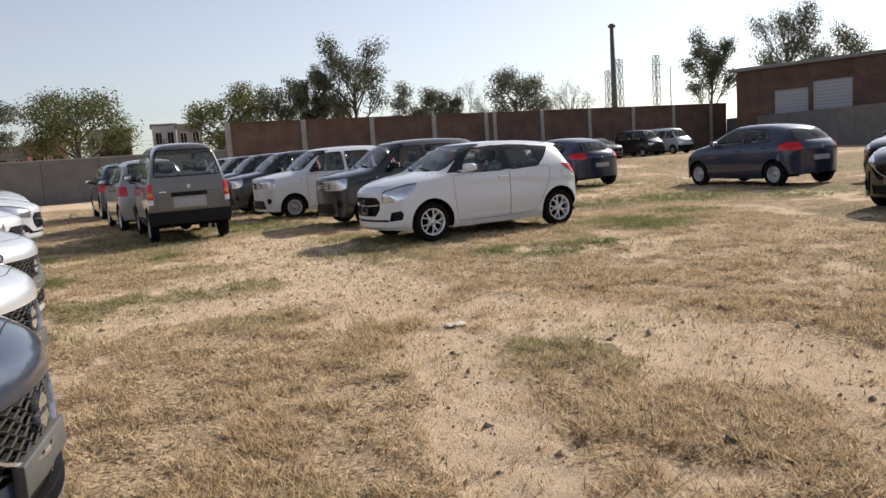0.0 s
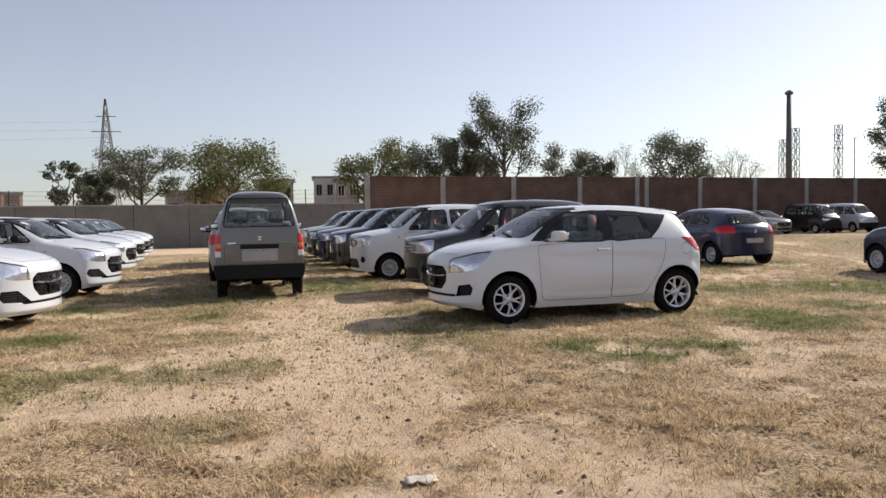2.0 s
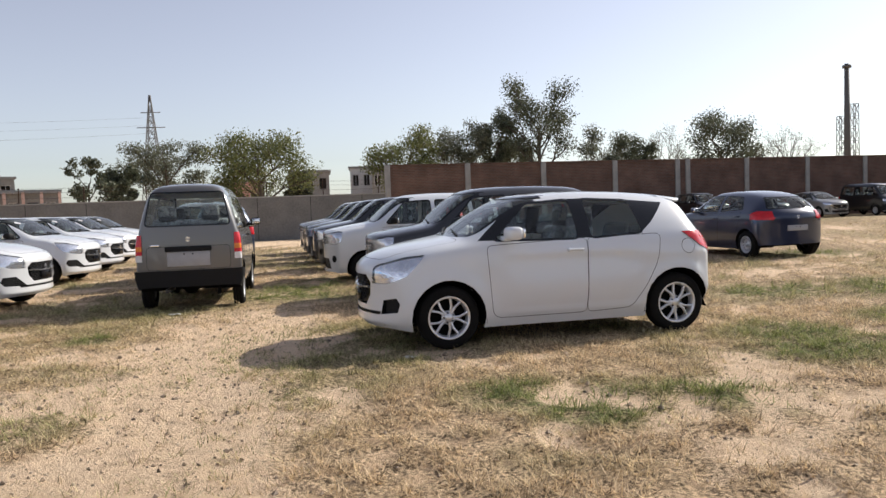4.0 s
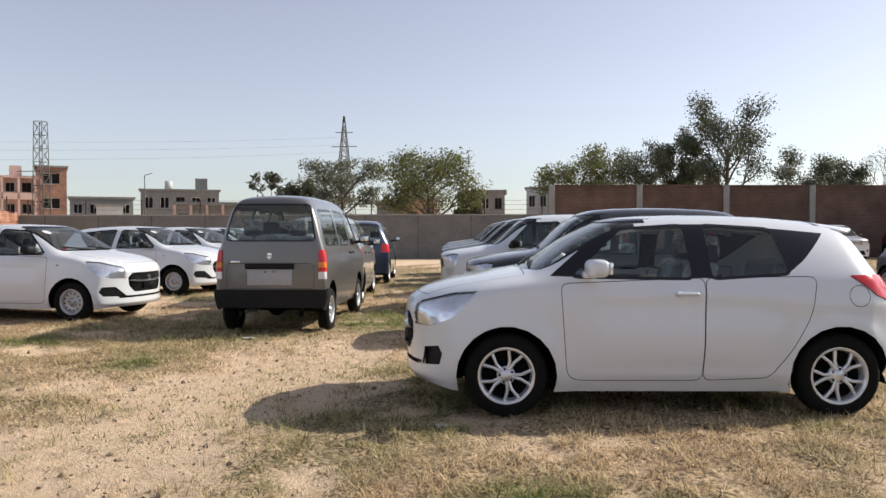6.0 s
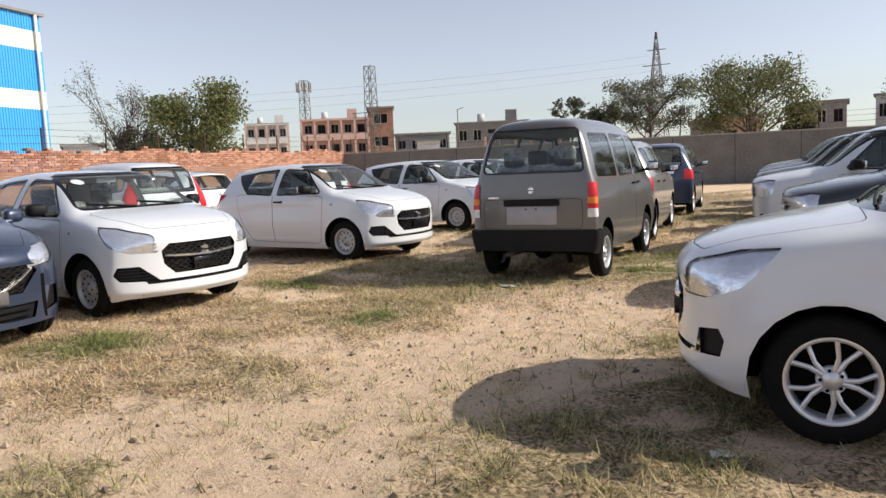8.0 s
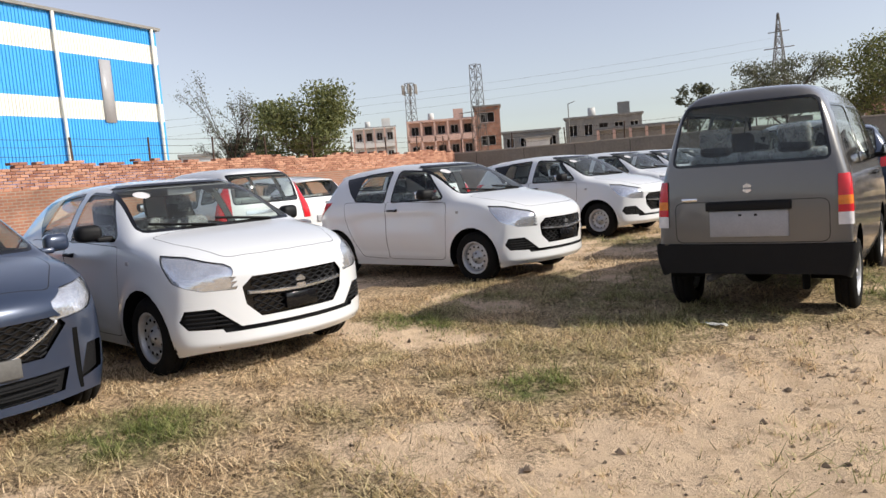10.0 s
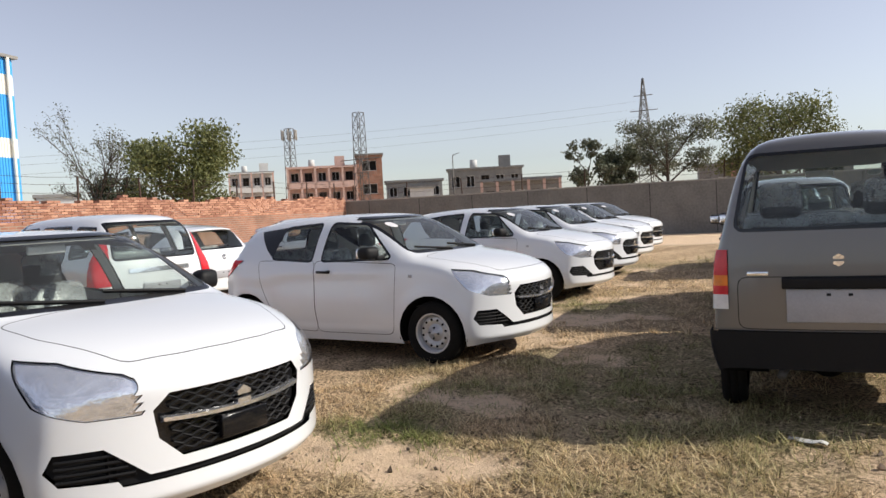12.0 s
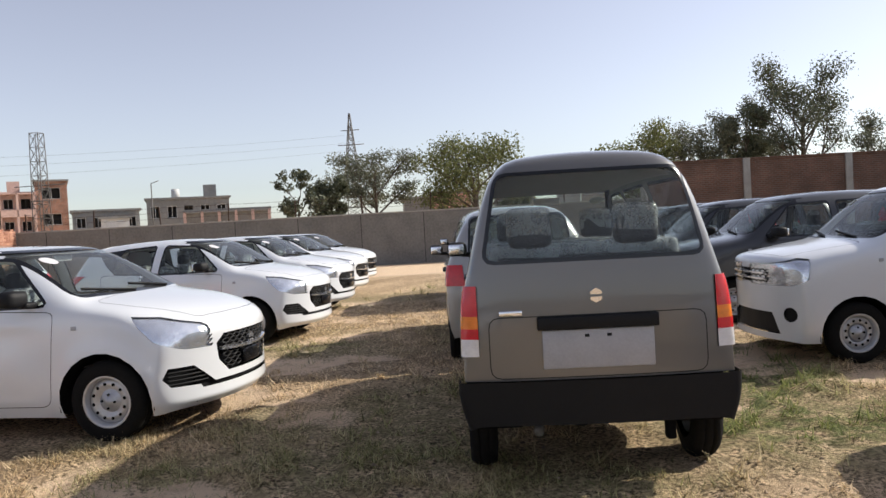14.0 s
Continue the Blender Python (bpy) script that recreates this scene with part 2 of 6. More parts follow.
    out.normal_update()
    lay = out.verts.layers.float_vector.new("n0")
    for w in out.verts:
        w[lay] = w.normal
    return out


AXES = {"x": (1, 2, 0), "y": (0, 2, 1), "z": (0, 1, 2)}


def slice_faces(fs, co, no):
    """Split faces along a plane; gives all the faces that come of them."""
    dist = {}
    for f in fs:
        for v in f.verts:
            if v not in dist:
                d = (v.co - co).dot(no)
                dist[v] = 0.0 if abs(d) < 2e-5 else d
    cross = [f for f in fs if min(dist[v] for v in f.verts) < 0 < max(dist[v] for v in f.verts)]
    for e in {e for f in cross for e in f.edges}:
        a, b = e.verts
        if dist.get(a, 0.0) * dist.get(b, 0.0) < 0:
            nv = bmesh.utils.edge_split(e, a, dist[a] / (dist[a] - dist[b]))[1]
            dist[nv] = 0.0
    out = list(fs)
    for f in cross:
        on = [v for v in f.verts if dist[v] == 0.0]
        if len(on) >= 2:
            pair = (on[0], on[-1])
            if len(on) > 2:
                pair = max(((p, q) for p in on for q in on), key=lambda s: (s[0].co - s[1].co).length)
            if not any(set(e.verts) == set(pair) for e in f.edges):
                nf = bmesh.utils.face_split(f, *pair)
                out.append(nf[0])
    return out


def cut(bm, poly, axis, sign, reach=None):
    """Cut a convex outline, seen along an axis, into the side of bm that faces that way; gives the faces inside."""
    a, b, c = AXES[axis]
    n = len(poly)
    area = sum(poly[i][0] * poly[(i + 1) % n][1] - poly[(i + 1) % n][0] * poly[i][1] for i in range(n))
    if area < 0:
        poly = poly[::-1]
    lo = (min(p[0] for p in poly) - 0.005, min(p[1] for p in poly) - 0.005)
    hi = (max(p[0] for p in poly) + 0.005, max(p[1] for p in poly) + 0.005)

    def near(pool):
        out = []
        for f in pool:
            if f.normal[c] * sign < 0.04:
                continue
            us, vs = [v.co[a] for v in f.verts], [v.co[b] for v in f.verts]
            if max(us) > lo[0] and min(us) < hi[0] and max(vs) > lo[1] and min(vs) < hi[1] and not (reach and not reach(f.calc_center_median())):
                out.append(f)
        return out

    fs = near(bm.faces)
    for i in range(n):
        p, q = poly[i], poly[(i + 1) % n]
        co, no = Vector((0, 0, 0)), Vector((0, 0, 0))
        co[a], co[b] = p
        no[a], no[b] = q[1] - p[1], p[0] - q[0]
        fs = slice_faces(fs, co, no.normalized())
    for f in fs:
        f.normal_update()
    res = []
    for f in near(fs):
        m = f.calc_center_median()
        if all((poly[(i + 1) % n][0] - poly[i][0]) * (m[b] - poly[i][1]) - (poly[(i + 1) % n][1] - poly[i][1]) * (m[a] - poly[i][0]) > -1e-7 for i in range(n)):
            res.append(f)
    return res


def lift(bm, faces, push=0.0, keep=False):
    """Take faces out of bm as a bmesh of their own, moved along their normals."""
    lay = bm.verts.layers.float_vector["n0"]
    out = bmesh.new()
    l2 = out.verts.layers.float_vector.new("n0")
    done = {}
    for f in faces:
        vs = []
        for v in f.verts:
            if v not in done:
                nv = out.verts.new(v.co + Vector(v[lay]) * push)
                nv[l2] = v[lay]
                done[v] = nv
            vs.append(done[v])
        nf = out.faces.new(vs)
        nf.material_index = f.material_index
    if not keep:
        bmesh.ops.delete(bm, geom=list(set(faces)), context="FACES")
    return out


def grow(poly, d):
    """Widen a convex outline by d on every side."""
    n = len(poly)
    area = sum(poly[i][0] * poly[(i + 1) % n][1] - poly[(i + 1) % n][0] * poly[i][1] for i in range(n))
    p = [Vector(q) for q in (poly if area > 0 else poly[::-1])]
    out = []
    for i in range(n):
        e0, e1 = (p[i] - p[i - 1]).normalized(), (p[(i + 1) % n] - p[i]).normalized()
        n0, n1 = Vector((e0.y, -e0.x)), Vector((e1.y, -e1.x))
        m = n0 + n1
        out.append(tuple(p[i] + m * (d / max(0.35, m.dot(n0)))))
    return out


def soften(poly, r, seg=3):
    """Round the corners of a convex outline."""
    out, n = [], len(poly)
    for i in range(n):
        p, a, b = Vector(poly[i]), Vector(poly[i - 1]), Vector(poly[(i + 1) % n])
        ra, rb = min(r, (a - p).length * 0.45), min(r, (b - p).length * 0.45)
        s, e = p + (a - p).normalized() * ra, p + (b - p).normalized() * rb
        for k in range(seg + 1):
            t = k / seg
            out.append(tuple(s * (1 - t) ** 2 + p * 2 * t * (1 - t) + e * t * t))
    return out


def wheel(style, r, w):
    """A wheel with its axis along y, outer face towards +y: (tyre, rim, extra) bmeshes."""
    tyre = bmesh.new()
    rr = r * (0.66 if style == "alloy" else 0.61)
    h = w / 2
    revolve(tyre, [(rr - 0.01, h - 0.03), (rr + 0.01, h - 0.004), (rr + 0.03, h), (r - 0.035, h + 0.002), (r - 0.012, h - 0.018), (r, h - 0.04),
                   (r, h * 0.36), (r - 0.008, h * 0.34), (r - 0.008, h * 0.26), (r, h * 0.24), (r, -h * 0.24), (r - 0.008, -h * 0.26), (r - 0.008, -h * 0.34), (r, -h * 0.36),
                   (r, -h + 0.04), (r - 0.02, -h + 0.01), (rr, -h)], 40)
    rim = bmesh.new()
    revolve(rim, [(rr + 0.012, h - 0.008), (rr, h - 0.004), (rr - 0.012, h - 0.012), (rr - 0.02, h - 0.05), (rr - 0.03, -h + 0.02)], 40)
    disc = bmesh.new()
    revolve(disc, [(rr - 0.02, h - 0.09), (0.06, h - 0.085), (0.001, h - 0.085)], 24)
    if style == "alloy":
        hub = h - 0.025
        revolve(rim, [(0.001, hub + 0.006), (0.028, hub + 0.006), (0.034, hub), (0.065, hub - 0.004), (0.07, hub - 0.03)], 24)
        for k in range(5):
            for s in (-1, 1):
                a = 2 * math.pi * (k + 0.25) / 5
                pts = []
                for rad, wid, off, dep in ((0.045, 0.013, 0.12, 0.0), (rr * 0.55, 0.011, 0.15, 0.004), (rr - 0.008, 0.012, 0.30, -0.004)):
                    th = a + s * off
                    d, t = Vector((math.cos(th), 0, math.sin(th))), Vector((-math.sin(th), 0, math.cos(th)))
                    c = d * rad + Vector((0, hub + dep, 0))
                    pts.append([c + t * wid, c - t * wid, c - t * wid * 0.7 - Vector((0, 0.03, 0)), c + t * wid * 0.7 - Vector((0, 0.03, 0))])
                rings = [[rim.verts.new(p) for p in ring] for ring in pts]
                for q0, q1 in zip(rings, rings[1:]):
                    for i in range(4):
                        rim.faces.new((q0[i], q0[(i + 1) % 4], q1[(i + 1) % 4], q1[i]))
        for k in range(5):
            a = 2 * math.pi * (k + 0.75) / 5
            c = Vector((0.05 * math.cos(a), hub - 0.006, 0.05 * math.sin(a)))
            tube(disc, c, c + Vector((0, 0.012, 0)), 0.008)
    else:
        f = h - 0.03
        revolve(rim, [(rr - 0.022, f - 0.03), (rr - 0.04, f - 0.012), (rr - 0.075, f - 0.008), (rr - 0.1, f - 0.035), (0.085, f - 0.035), (0.07, f - 0.004), (0.036, f), (0.03, f + 0.016), (0.001, f + 0.018)], 40)
        for k in range(12):
            a = 2 * math.pi * k / 12
            c = Vector(((rr - 0.058) * math.cos(a), f - 0.008, (rr - 0.058) * math.sin(a)))
            tube(disc, c, c + Vector((0, 0.004, 0)), 0.0125, seg=10)
        for k in range(4):
            a = 2 * math.pi * (k + 0.5) / 4
            c = Vector((0.052 * math.cos(a), f - 0.003, 0.052 * math.sin(a)))
            tube(disc, c, c + Vector((0, 0.012, 0)), 0.009)
    return tyre, rim, disc


def circle(cx, cz, r, n=22):
    return [(cx + r * math.cos(2 * math.pi * k / n), cz + r * math.sin(2 * math.pi * k / n)) for k in range(n)]


def mirror_y(poly):
    return [(-a, b) for a, b in poly][::-1]


def seat_mesh(x, y, w, base, high, rest=True):
    bm = bmesh.new()
    box(bm, x - 0.25, x + 0.27, y - w / 2, y + w / 2, base, base + 0.18, 0.05)
    vs = box(bm, -0.08, 0.08, y - w / 2, y + w / 2, 0, high, 0.06)
    new_vs = [v for v in bm.verts if v.co.x < 0.12 and v.co.x > -0.12 and abs(v.co.z - high / 2) <= high / 2 + 0.01]
    for v in new_vs:
        v.co = Vector((x - 0.26 - v.co.z * 0.28 + v.co.x, v.co.y, base + 0.12 + v.co.z))
    if rest:
        n0 = len(bm.verts)
        box(bm, x - 0.53, x - 0.42, y - 0.13, y + 0.13, base + high + 0.13, base + high + 0.33, 0.045)
    return bm


def make_car(spec, at, label, category, colour, group=""):
    """One car, built from its spec: nose towards +x, standing on z = 0."""
    car = thing(spec["name"], at, label, category, group)
    paint = M[spec.get("paint", "paint")]
    r, wb, gauge = spec["wheel"], spec["wb"] / 2, spec["track"]
    axles = (wb + spec.get("shift", 0), -wb + spec.get("shift", 0))
    bm = shell(spec["stations"], spec["rf"], spec["rr"], spec.get("level", 2), axles, spec["arch"], r, spec.get("swell", 0.0))
    tree = BVHTree.FromBMesh(bm)
    belt = spec["belt"]

    def front_x(y, z, s=1):
        hit = tree.ray_cast(Vector((4 * s, y, z)), Vector((-s, 0, 0)))
        return hit[0].x if hit[0] else spec["stations"][0 if s > 0 else -1][0]

    def side_y(x, z):
        hit = tree.ray_cast(Vector((x, 3, z)), Vector((0, -1, 0)))
        return hit[0].y if hit[0] else 0.8

    # wheel openings
    for ax in axles:
        for s in (1, -1):
            fs = cut(bm, circle(ax, r, spec["arch"]), "y", s, lambda c: abs(c.y) > 0.35)
            bmesh.ops.delete(bm, geom=fs, context="FACES")
    # glass
    glass = []
    for name, poly, axis, s, reach in spec["glass"]:
        jobs = [(poly, s)] if axis != "y" else [(poly, 1), (poly, -1)]
        for p, sg in jobs:
            p = soften(p, spec.get("win_round", 0.04))
            rim = cut(bm, grow(p, 0.022), axis, sg, reach)
            for f in rim:
                f.material_index = 2
            glass.append((name, lift(bm, cut(bm, p, axis, sg, reach), -0.006)))
    for poly in spec.get("pillars", ()):
        for s in (1, -1):
            for f in cut(bm, poly, "y", s, lambda c: c.z > 0.8):
                f.material_index = 2
    # lamps, grilles and other set-in pieces
    lifted = []
    for name, poly, axis, s, push, mat, lab, reach in spec["insets"]:
        for p, sg in ([(poly, 1), (poly, -1)] if axis == "y" else [(poly, s)]):
            fs = cut(bm, p, axis, sg, reach)
            if not fs:
                continue
            if name == "headlight":
                inner = lift(bm, fs, -0.014, keep=True)
                lens = part("headlight", lift(bm, fs, 0.002), M["lens"], car, lab, normals=True)
                part("reflector", inner, M["lamp_in"], lens, "silvery lamp reflector")
                ctr = sum((v.co for v in lens.data.vertices), Vector()) / len(lens.data.vertices)
                eye = bmesh.new()
                bmesh.ops.create_uvsphere(eye, u_segments=14, v_segments=8, radius=0.05, matrix=Matrix.Translation(ctr + Vector((-0.05, -0.02 * (1 if ctr.y > 0 else -1), 0))))
                part("projector", eye, M["chrome"], lens)
            else:
                lifted.append((name, lift(bm, fs, push), mat, lab))
    # doors, bonnet, tailgate: panels with a dark gap round them
    panels = []
    for name, poly, axis, s, reach in spec["panels"]:
        for p, sg in ([(poly, 1), (poly, -1)] if axis == "y" else [(poly, s)]):
            p = soften(p, 0.06)
            ring = cut(bm, grow(p, 0.0055), axis, sg, reach)
            inner = set(cut(bm, p, axis, sg, reach))
            ring = [f for f in cut(bm, grow(p, 0.0055), axis, sg, reach) if f not in inner and f.material_index == 0]
            for f in ring:
                f.material_index = 1
            if inner:
                panels.append((name, lift(bm, list(inner)), ""))
    if "flap" in spec:
        p = circle(*spec["flap"], 18)
        inner = set(cut(bm, p, "y", 1))
        for f in cut(bm, grow(p, 0.0045), "y", 1):
            if f not in inner and f.material_index == 0:
                f.material_index = 1
        panels.append(("fuel_flap", lift(bm, list(inner)), ""))
    # roof lining and inner skin
    under = [f for f in bm.faces if f.normal.z > 0.5 and f.calc_center_median().z > spec["high"] - 0.16]
    lining = lift(bm, under, -0.03, keep=True)
    mats = [paint, M["gap"], M["gloss_black"]]
    part("body", bm, mats, car, spec.get("body_label", ""), normals=True)
    part("roof_lining", lining, M["liner"], car)
    for name, b, lab in panels:
        part(name, b, mats, car, lab, normals=True)
    for name, b in glass:
        part(name, b, M["screen" if name == "windscreen" else "glass"], car, normals=True)
    for name, b, mat, lab in lifted:
        part(name, b, paint if mat == "paint" else M[mat], car, lab, normals=True)
    for s in (1, -1) if "slats" in spec else ():
        y0, y1, zs = spec["slats"]
        for k, z in enumerate(zs):
            sb = bmesh.new()
            ys = [y0 + 0.025 * k + (y1 - y0 - 0.025 * k) * i / 6 for i in range(7)]
            cord(sb, [Vector((front_x(s * y, z) - 0.012, s * y, z)) for y in ys], 0.009, 6)
            part("intake_slat", sb, M["black"], car)
    if "spoiler" in spec:
        x0, x1, half = spec["spoiler"]
        sp = bmesh.new()
        rows = []
        for i in range(5):
            f = i / 4
            x = x0 + (x1 - x0) * f
            row = []
            for j in range(13):
                y = half * (j / 6 - 1) * (1 - 0.04 * f)
                z = (tree.ray_cast(Vector((x0, y, 3)), Vector((0, 0, -1)))[0] or Vector((0, 0, 1.4))).z
                row.append((x + 0.12 * (j / 6 - 1) ** 4 * f, y, z + 0.004 - 0.055 * f))
            rows.append(row)
        thick = [0.05, 0.05, 0.042, 0.034, 0.018]
        up = [[sp.verts.new(p) for p in row] for row in rows]
        lo = [[sp.verts.new((p[0], p[1], p[2] - thick[i])) for p in row] for i, row in enumerate(rows)]
        for i in range(4):
            for j in range(12):
                sp.faces.new((up[i][j], up[i][j + 1], up[i + 1][j + 1], up[i + 1][j])), sp.faces.new((lo[i][j], lo[i + 1][j], lo[i + 1][j + 1], lo[i][j + 1]))
            for j in (0, 12):
                sp.faces.new((up[i][j], up[i + 1][j], lo[i + 1][j], lo[i][j]))
        for i in (0, 4):
            for j in range(12):
                sp.faces.new((up[i][j], up[i][j + 1], lo[i][j + 1], lo[i][j]))
        bmesh.ops.recalc_face_normals(sp, faces=sp.faces)
        part("roof_spoiler", sp, paint, car)
    # underbody and wheel housings
    ub = bmesh.new()
    xn, xt = spec["stations"][0][0], spec["stations"][-1][0]
    w = spec["stations"][4][6]
    box(ub, -wb + 0.36, wb - 0.36, -w + 0.09, w - 0.09, spec["clear"] + 0.03, spec["clear"] + 0.2, 0.03)
    box(ub, wb + 0.32, xn - 0.2, -w + 0.25, w - 0.25, spec["clear"] + 0.08, 0.62)
    box(ub, xt + 0.14, -wb + 0.36, -w + 0.32, w - 0.32, spec["clear"] + 0.14, 0.55)
    box(ub, wb - 0.4, wb + 0.4, -w + 0.33, w - 0.33, spec["clear"] + 0.08, 0.7)
    part("underbody", ub, M["under"], car, smooth=False)
    for ax in axles:
        for s in (1, -1):
            hs = bmesh.new()
            n = 18
            rings = []
            for k in range(n + 1):
                a = math.pi * (k / n * 1.12 - 0.06)
                cx, cz = ax + (spec["arch"] + 0.012) * math.cos(a), r + (spec["arch"] + 0.012) * math.sin(a)
                yo = max(0.5, abs(side_y(cx, max(cz, spec["clear"] + 0.12))) - 0.004)
                rings.append([hs.verts.new((cx, s * yo, cz)), hs.verts.new((cx, s * 0.42, cz)), hs.verts.new((ax, s * 0.42, r))])
            for p, q in zip(rings, rings[1:]):
                hs.faces.new((p[0], p[1], q[1], q[0])), hs.faces.new((p[1], p[2], q[2], q[1]))
            part("wheel_housing", hs, M["under"], car)
            tyre, rim, disc = wheel(spec["rim"], r, spec["tyre_w"])
            turn = Matrix.Translation((ax, s * (gauge - spec["tyre_w"] / 2), r - spec.get("lift", 0))) @ Matrix.Rotation(0.7 * ax + (0 if s > 0 else math.pi), 4, "Y") @ Matrix.Rotation(0 if s > 0 else math.pi, 4, "Z")
            wh = part("wheel", tyre, M["tyre"], car)
            wh.matrix_basis = turn
            part("rim", rim, M[spec["rim"]], wh, "five twin-spoke alloy rim" if spec["rim"] == "alloy" else "silver steel rim")
            part("brake_disc" if spec["rim"] == "alloy" else "rim_recess", disc, M["under"], wh)
    if spec.get("axle"):
        ab = bmesh.new()
        tube(ab, (axles[1], -0.6, 0.26), (axles[1], 0.6, 0.26), 0.05, seg=10)
        bmesh.ops.create_uvsphere(ab, u_segments=12, v_segments=8, radius=0.13, matrix=Matrix.Translation((axles[1], 0.05, 0.27)))
        part("rear_axle", ab, M["under"], car)
        eb = bmesh.new()
        tube(eb, (axles[1], 0.3, 0.24), (xt + 0.08, 0.34, 0.24), 0.03, seg=10)
        part("exhaust_pipe", eb, M["galv"], car, "dull steel exhaust pipe")
        hb = bmesh.new()
        box(hb, xt + 0.1, xt + 0.18, -0.42, -0.37, 0.16, 0.3, 0.01)
        part("tow_hook", hb, M["under"], car)
    # cabin
    fl = spec["seat_z"]
    for x, y, wd, rest, n in spec["seats"]:
        part("seat", seat_mesh(x, y, wd, fl, 0.56, rest), M["seat"], car)
        if n:
            cv = seat_mesh(x, y, wd + 0.03, fl, 0.58, rest)
            for v in cv.verts:
                k = noise.noise(v.co * 9.0)
                v.co += Vector((0.012 * k, 0.012 * noise.noise(v.co * 7.0), 0.02))
            part("seat_cover", cv, M["film"], car, "crumpled clear plastic seat cover")
    dash = bmesh.new()
    dx = spec["dash"]
    box(dash, dx - 0.25, dx + 0.22, -w + 0.16, w - 0.16, fl + 0.1, belt - 0.06, 0.06)
    box(dash, -wb + 0.3, dx, w - 0.12, w - 0.09, spec["clear"] + 0.15, belt - 0.07)
    box(dash, -wb + 0.3, dx, -w + 0.09, -w + 0.12, spec["clear"] + 0.15, belt - 0.07)
    part("dashboard", dash, M["cabin"], car)
    sw = bmesh.new()
    ring = [Vector((dx - 0.36 + 0.09 * math.cos(a), -0.34 + 0.18 * math.sin(a), belt - 0.1 + 0.16 * math.cos(a))) for a in (2 * math.pi * k / 16 for k in range(16))]
    for a, b in zip(ring, ring[1:] + ring[:1]):
        tube(sw, a, b, 0.014, seg=6)
    tube(sw, (dx - 0.36, -0.34, belt - 0.1), (dx - 0.15, -0.34, belt - 0.2), 0.05, 0.03)
    part("steering_wheel", sw, M["cabin"], car)
    im = bmesh.new()
    box(im, spec["mirror_in"][0], spec["mirror_in"][0] + 0.03, -0.12, 0.12, spec["mirror_in"][1], spec["mirror_in"][1] + 0.06, 0.012)
    part("rear_view_mirror", im, M["clear"], car)
    # outside mirrors, handles, wipers, badge, plate
    mx, mz = spec["mirror"]
    for s in (1, -1):
        mm = bmesh.new()
        y0 = side_y(mx, belt - 0.02)
        box(mm, mx - 0.06, mx + 0.08, y0 + 0.045, y0 + 0.225, mz - 0.055, mz + 0.075, 0.045, 3)
        for v in mm.verts:
            v.co.x -= (v.co.y - y0) * 0.22
        box(mm, mx - 0.02, mx + 0.07, y0 - 0.03, y0 + 0.1, mz - 0.065, mz - 0.02, 0.015)
        for v in mm.verts:
            v.co.y *= s
        if s < 0:
            bmesh.ops.reverse_faces(mm, faces=mm.faces)
        part("side_mirror", mm, M["black"] if spec["black_trim"] else paint, car, "black mirror housing" if spec["black_trim"] else "")
        mg = bmesh.new()
        box(mg, mx - 0.125, mx - 0.1, s * (y0 + 0.14) - 0.07, s * (y0 + 0.14) + 0.07, mz - 0.035, mz + 0.055, 0.01)
        part("mirror_glass", mg, M["chrome"], car)
        for hx, hz in spec["handles"]:
            hb = bmesh.new()
            y0h = side_y(hx, hz)
            box(hb, hx - 0.085, hx + 0.085, y0h + 0.012, y0h + 0.034, hz - 0.012, hz + 0.014, 0.01)
            box(hb, hx - 0.085, hx - 0.06, y0h - 0.02, y0h + 0.02, hz - 0.012, hz + 0.014)
            box(hb, hx + 0.05, hx + 0.085, y0h - 0.02, y0h + 0.02, hz - 0.016, hz + 0.018)
            for v in hb.verts:
                v.co.y *= s
            if s < 0:
                bmesh.ops.reverse_faces(hb, faces=hb.faces)
            part("door_handle", hb, M["black"] if spec["black_trim"] else paint, car, "black door handle" if spec["black_trim"] else "")
        if "repeater" in spec:
            rx, rz = spec["repeater"]
            rb = bmesh.new()
            yr = side_y(rx, rz)
            box(rb, rx - 0.022, rx + 0.022, s * yr - 0.008, s * yr + 0.008, rz - 0.016, rz + 0.016, 0.006)
            part("side_repeater", rb, M["plate"], car)
    stk = bmesh.new()
    ys, zs = -0.46, spec["mirror_in"][1] + 0.02
    bmesh.ops.create_circle(stk, cap_ends=True, segments=20, radius=1.0)
    for v in stk.verts:
        yy, zz = ys + v.co.x * 0.06, zs + v.co.y * 0.028
        v.co = Vector((front_x(yy, zz) + 0.003, yy, zz))
    part("windscreen_sticker", stk, M["clear"], car, "small white oval sticker")
    for y0, y1 in spec["wipers"]:
        wp = bmesh.new()
        pts = []
        for k in range(7):
            y = y0 + (y1 - y0) * k / 6
            z = spec["wiper_z"] + 0.05 * k / 6
            pts.append(Vector((front_x(y, z) + 0.02, y, z)))
        rings = [[wp.verts.new(p + Vector((0.011 * math.cos(a), 0, 0.014 * math.sin(a)))) for a in (0.3, 2.4, 4.5)] for p in pts]
        for p, q in zip(rings, rings[1:]):
            for i in range(3):
                wp.faces.new((p[i], p[(i + 1) % 3], q[(i + 1) % 3], q[i]))
        part("wiper", wp, M["black"], car)
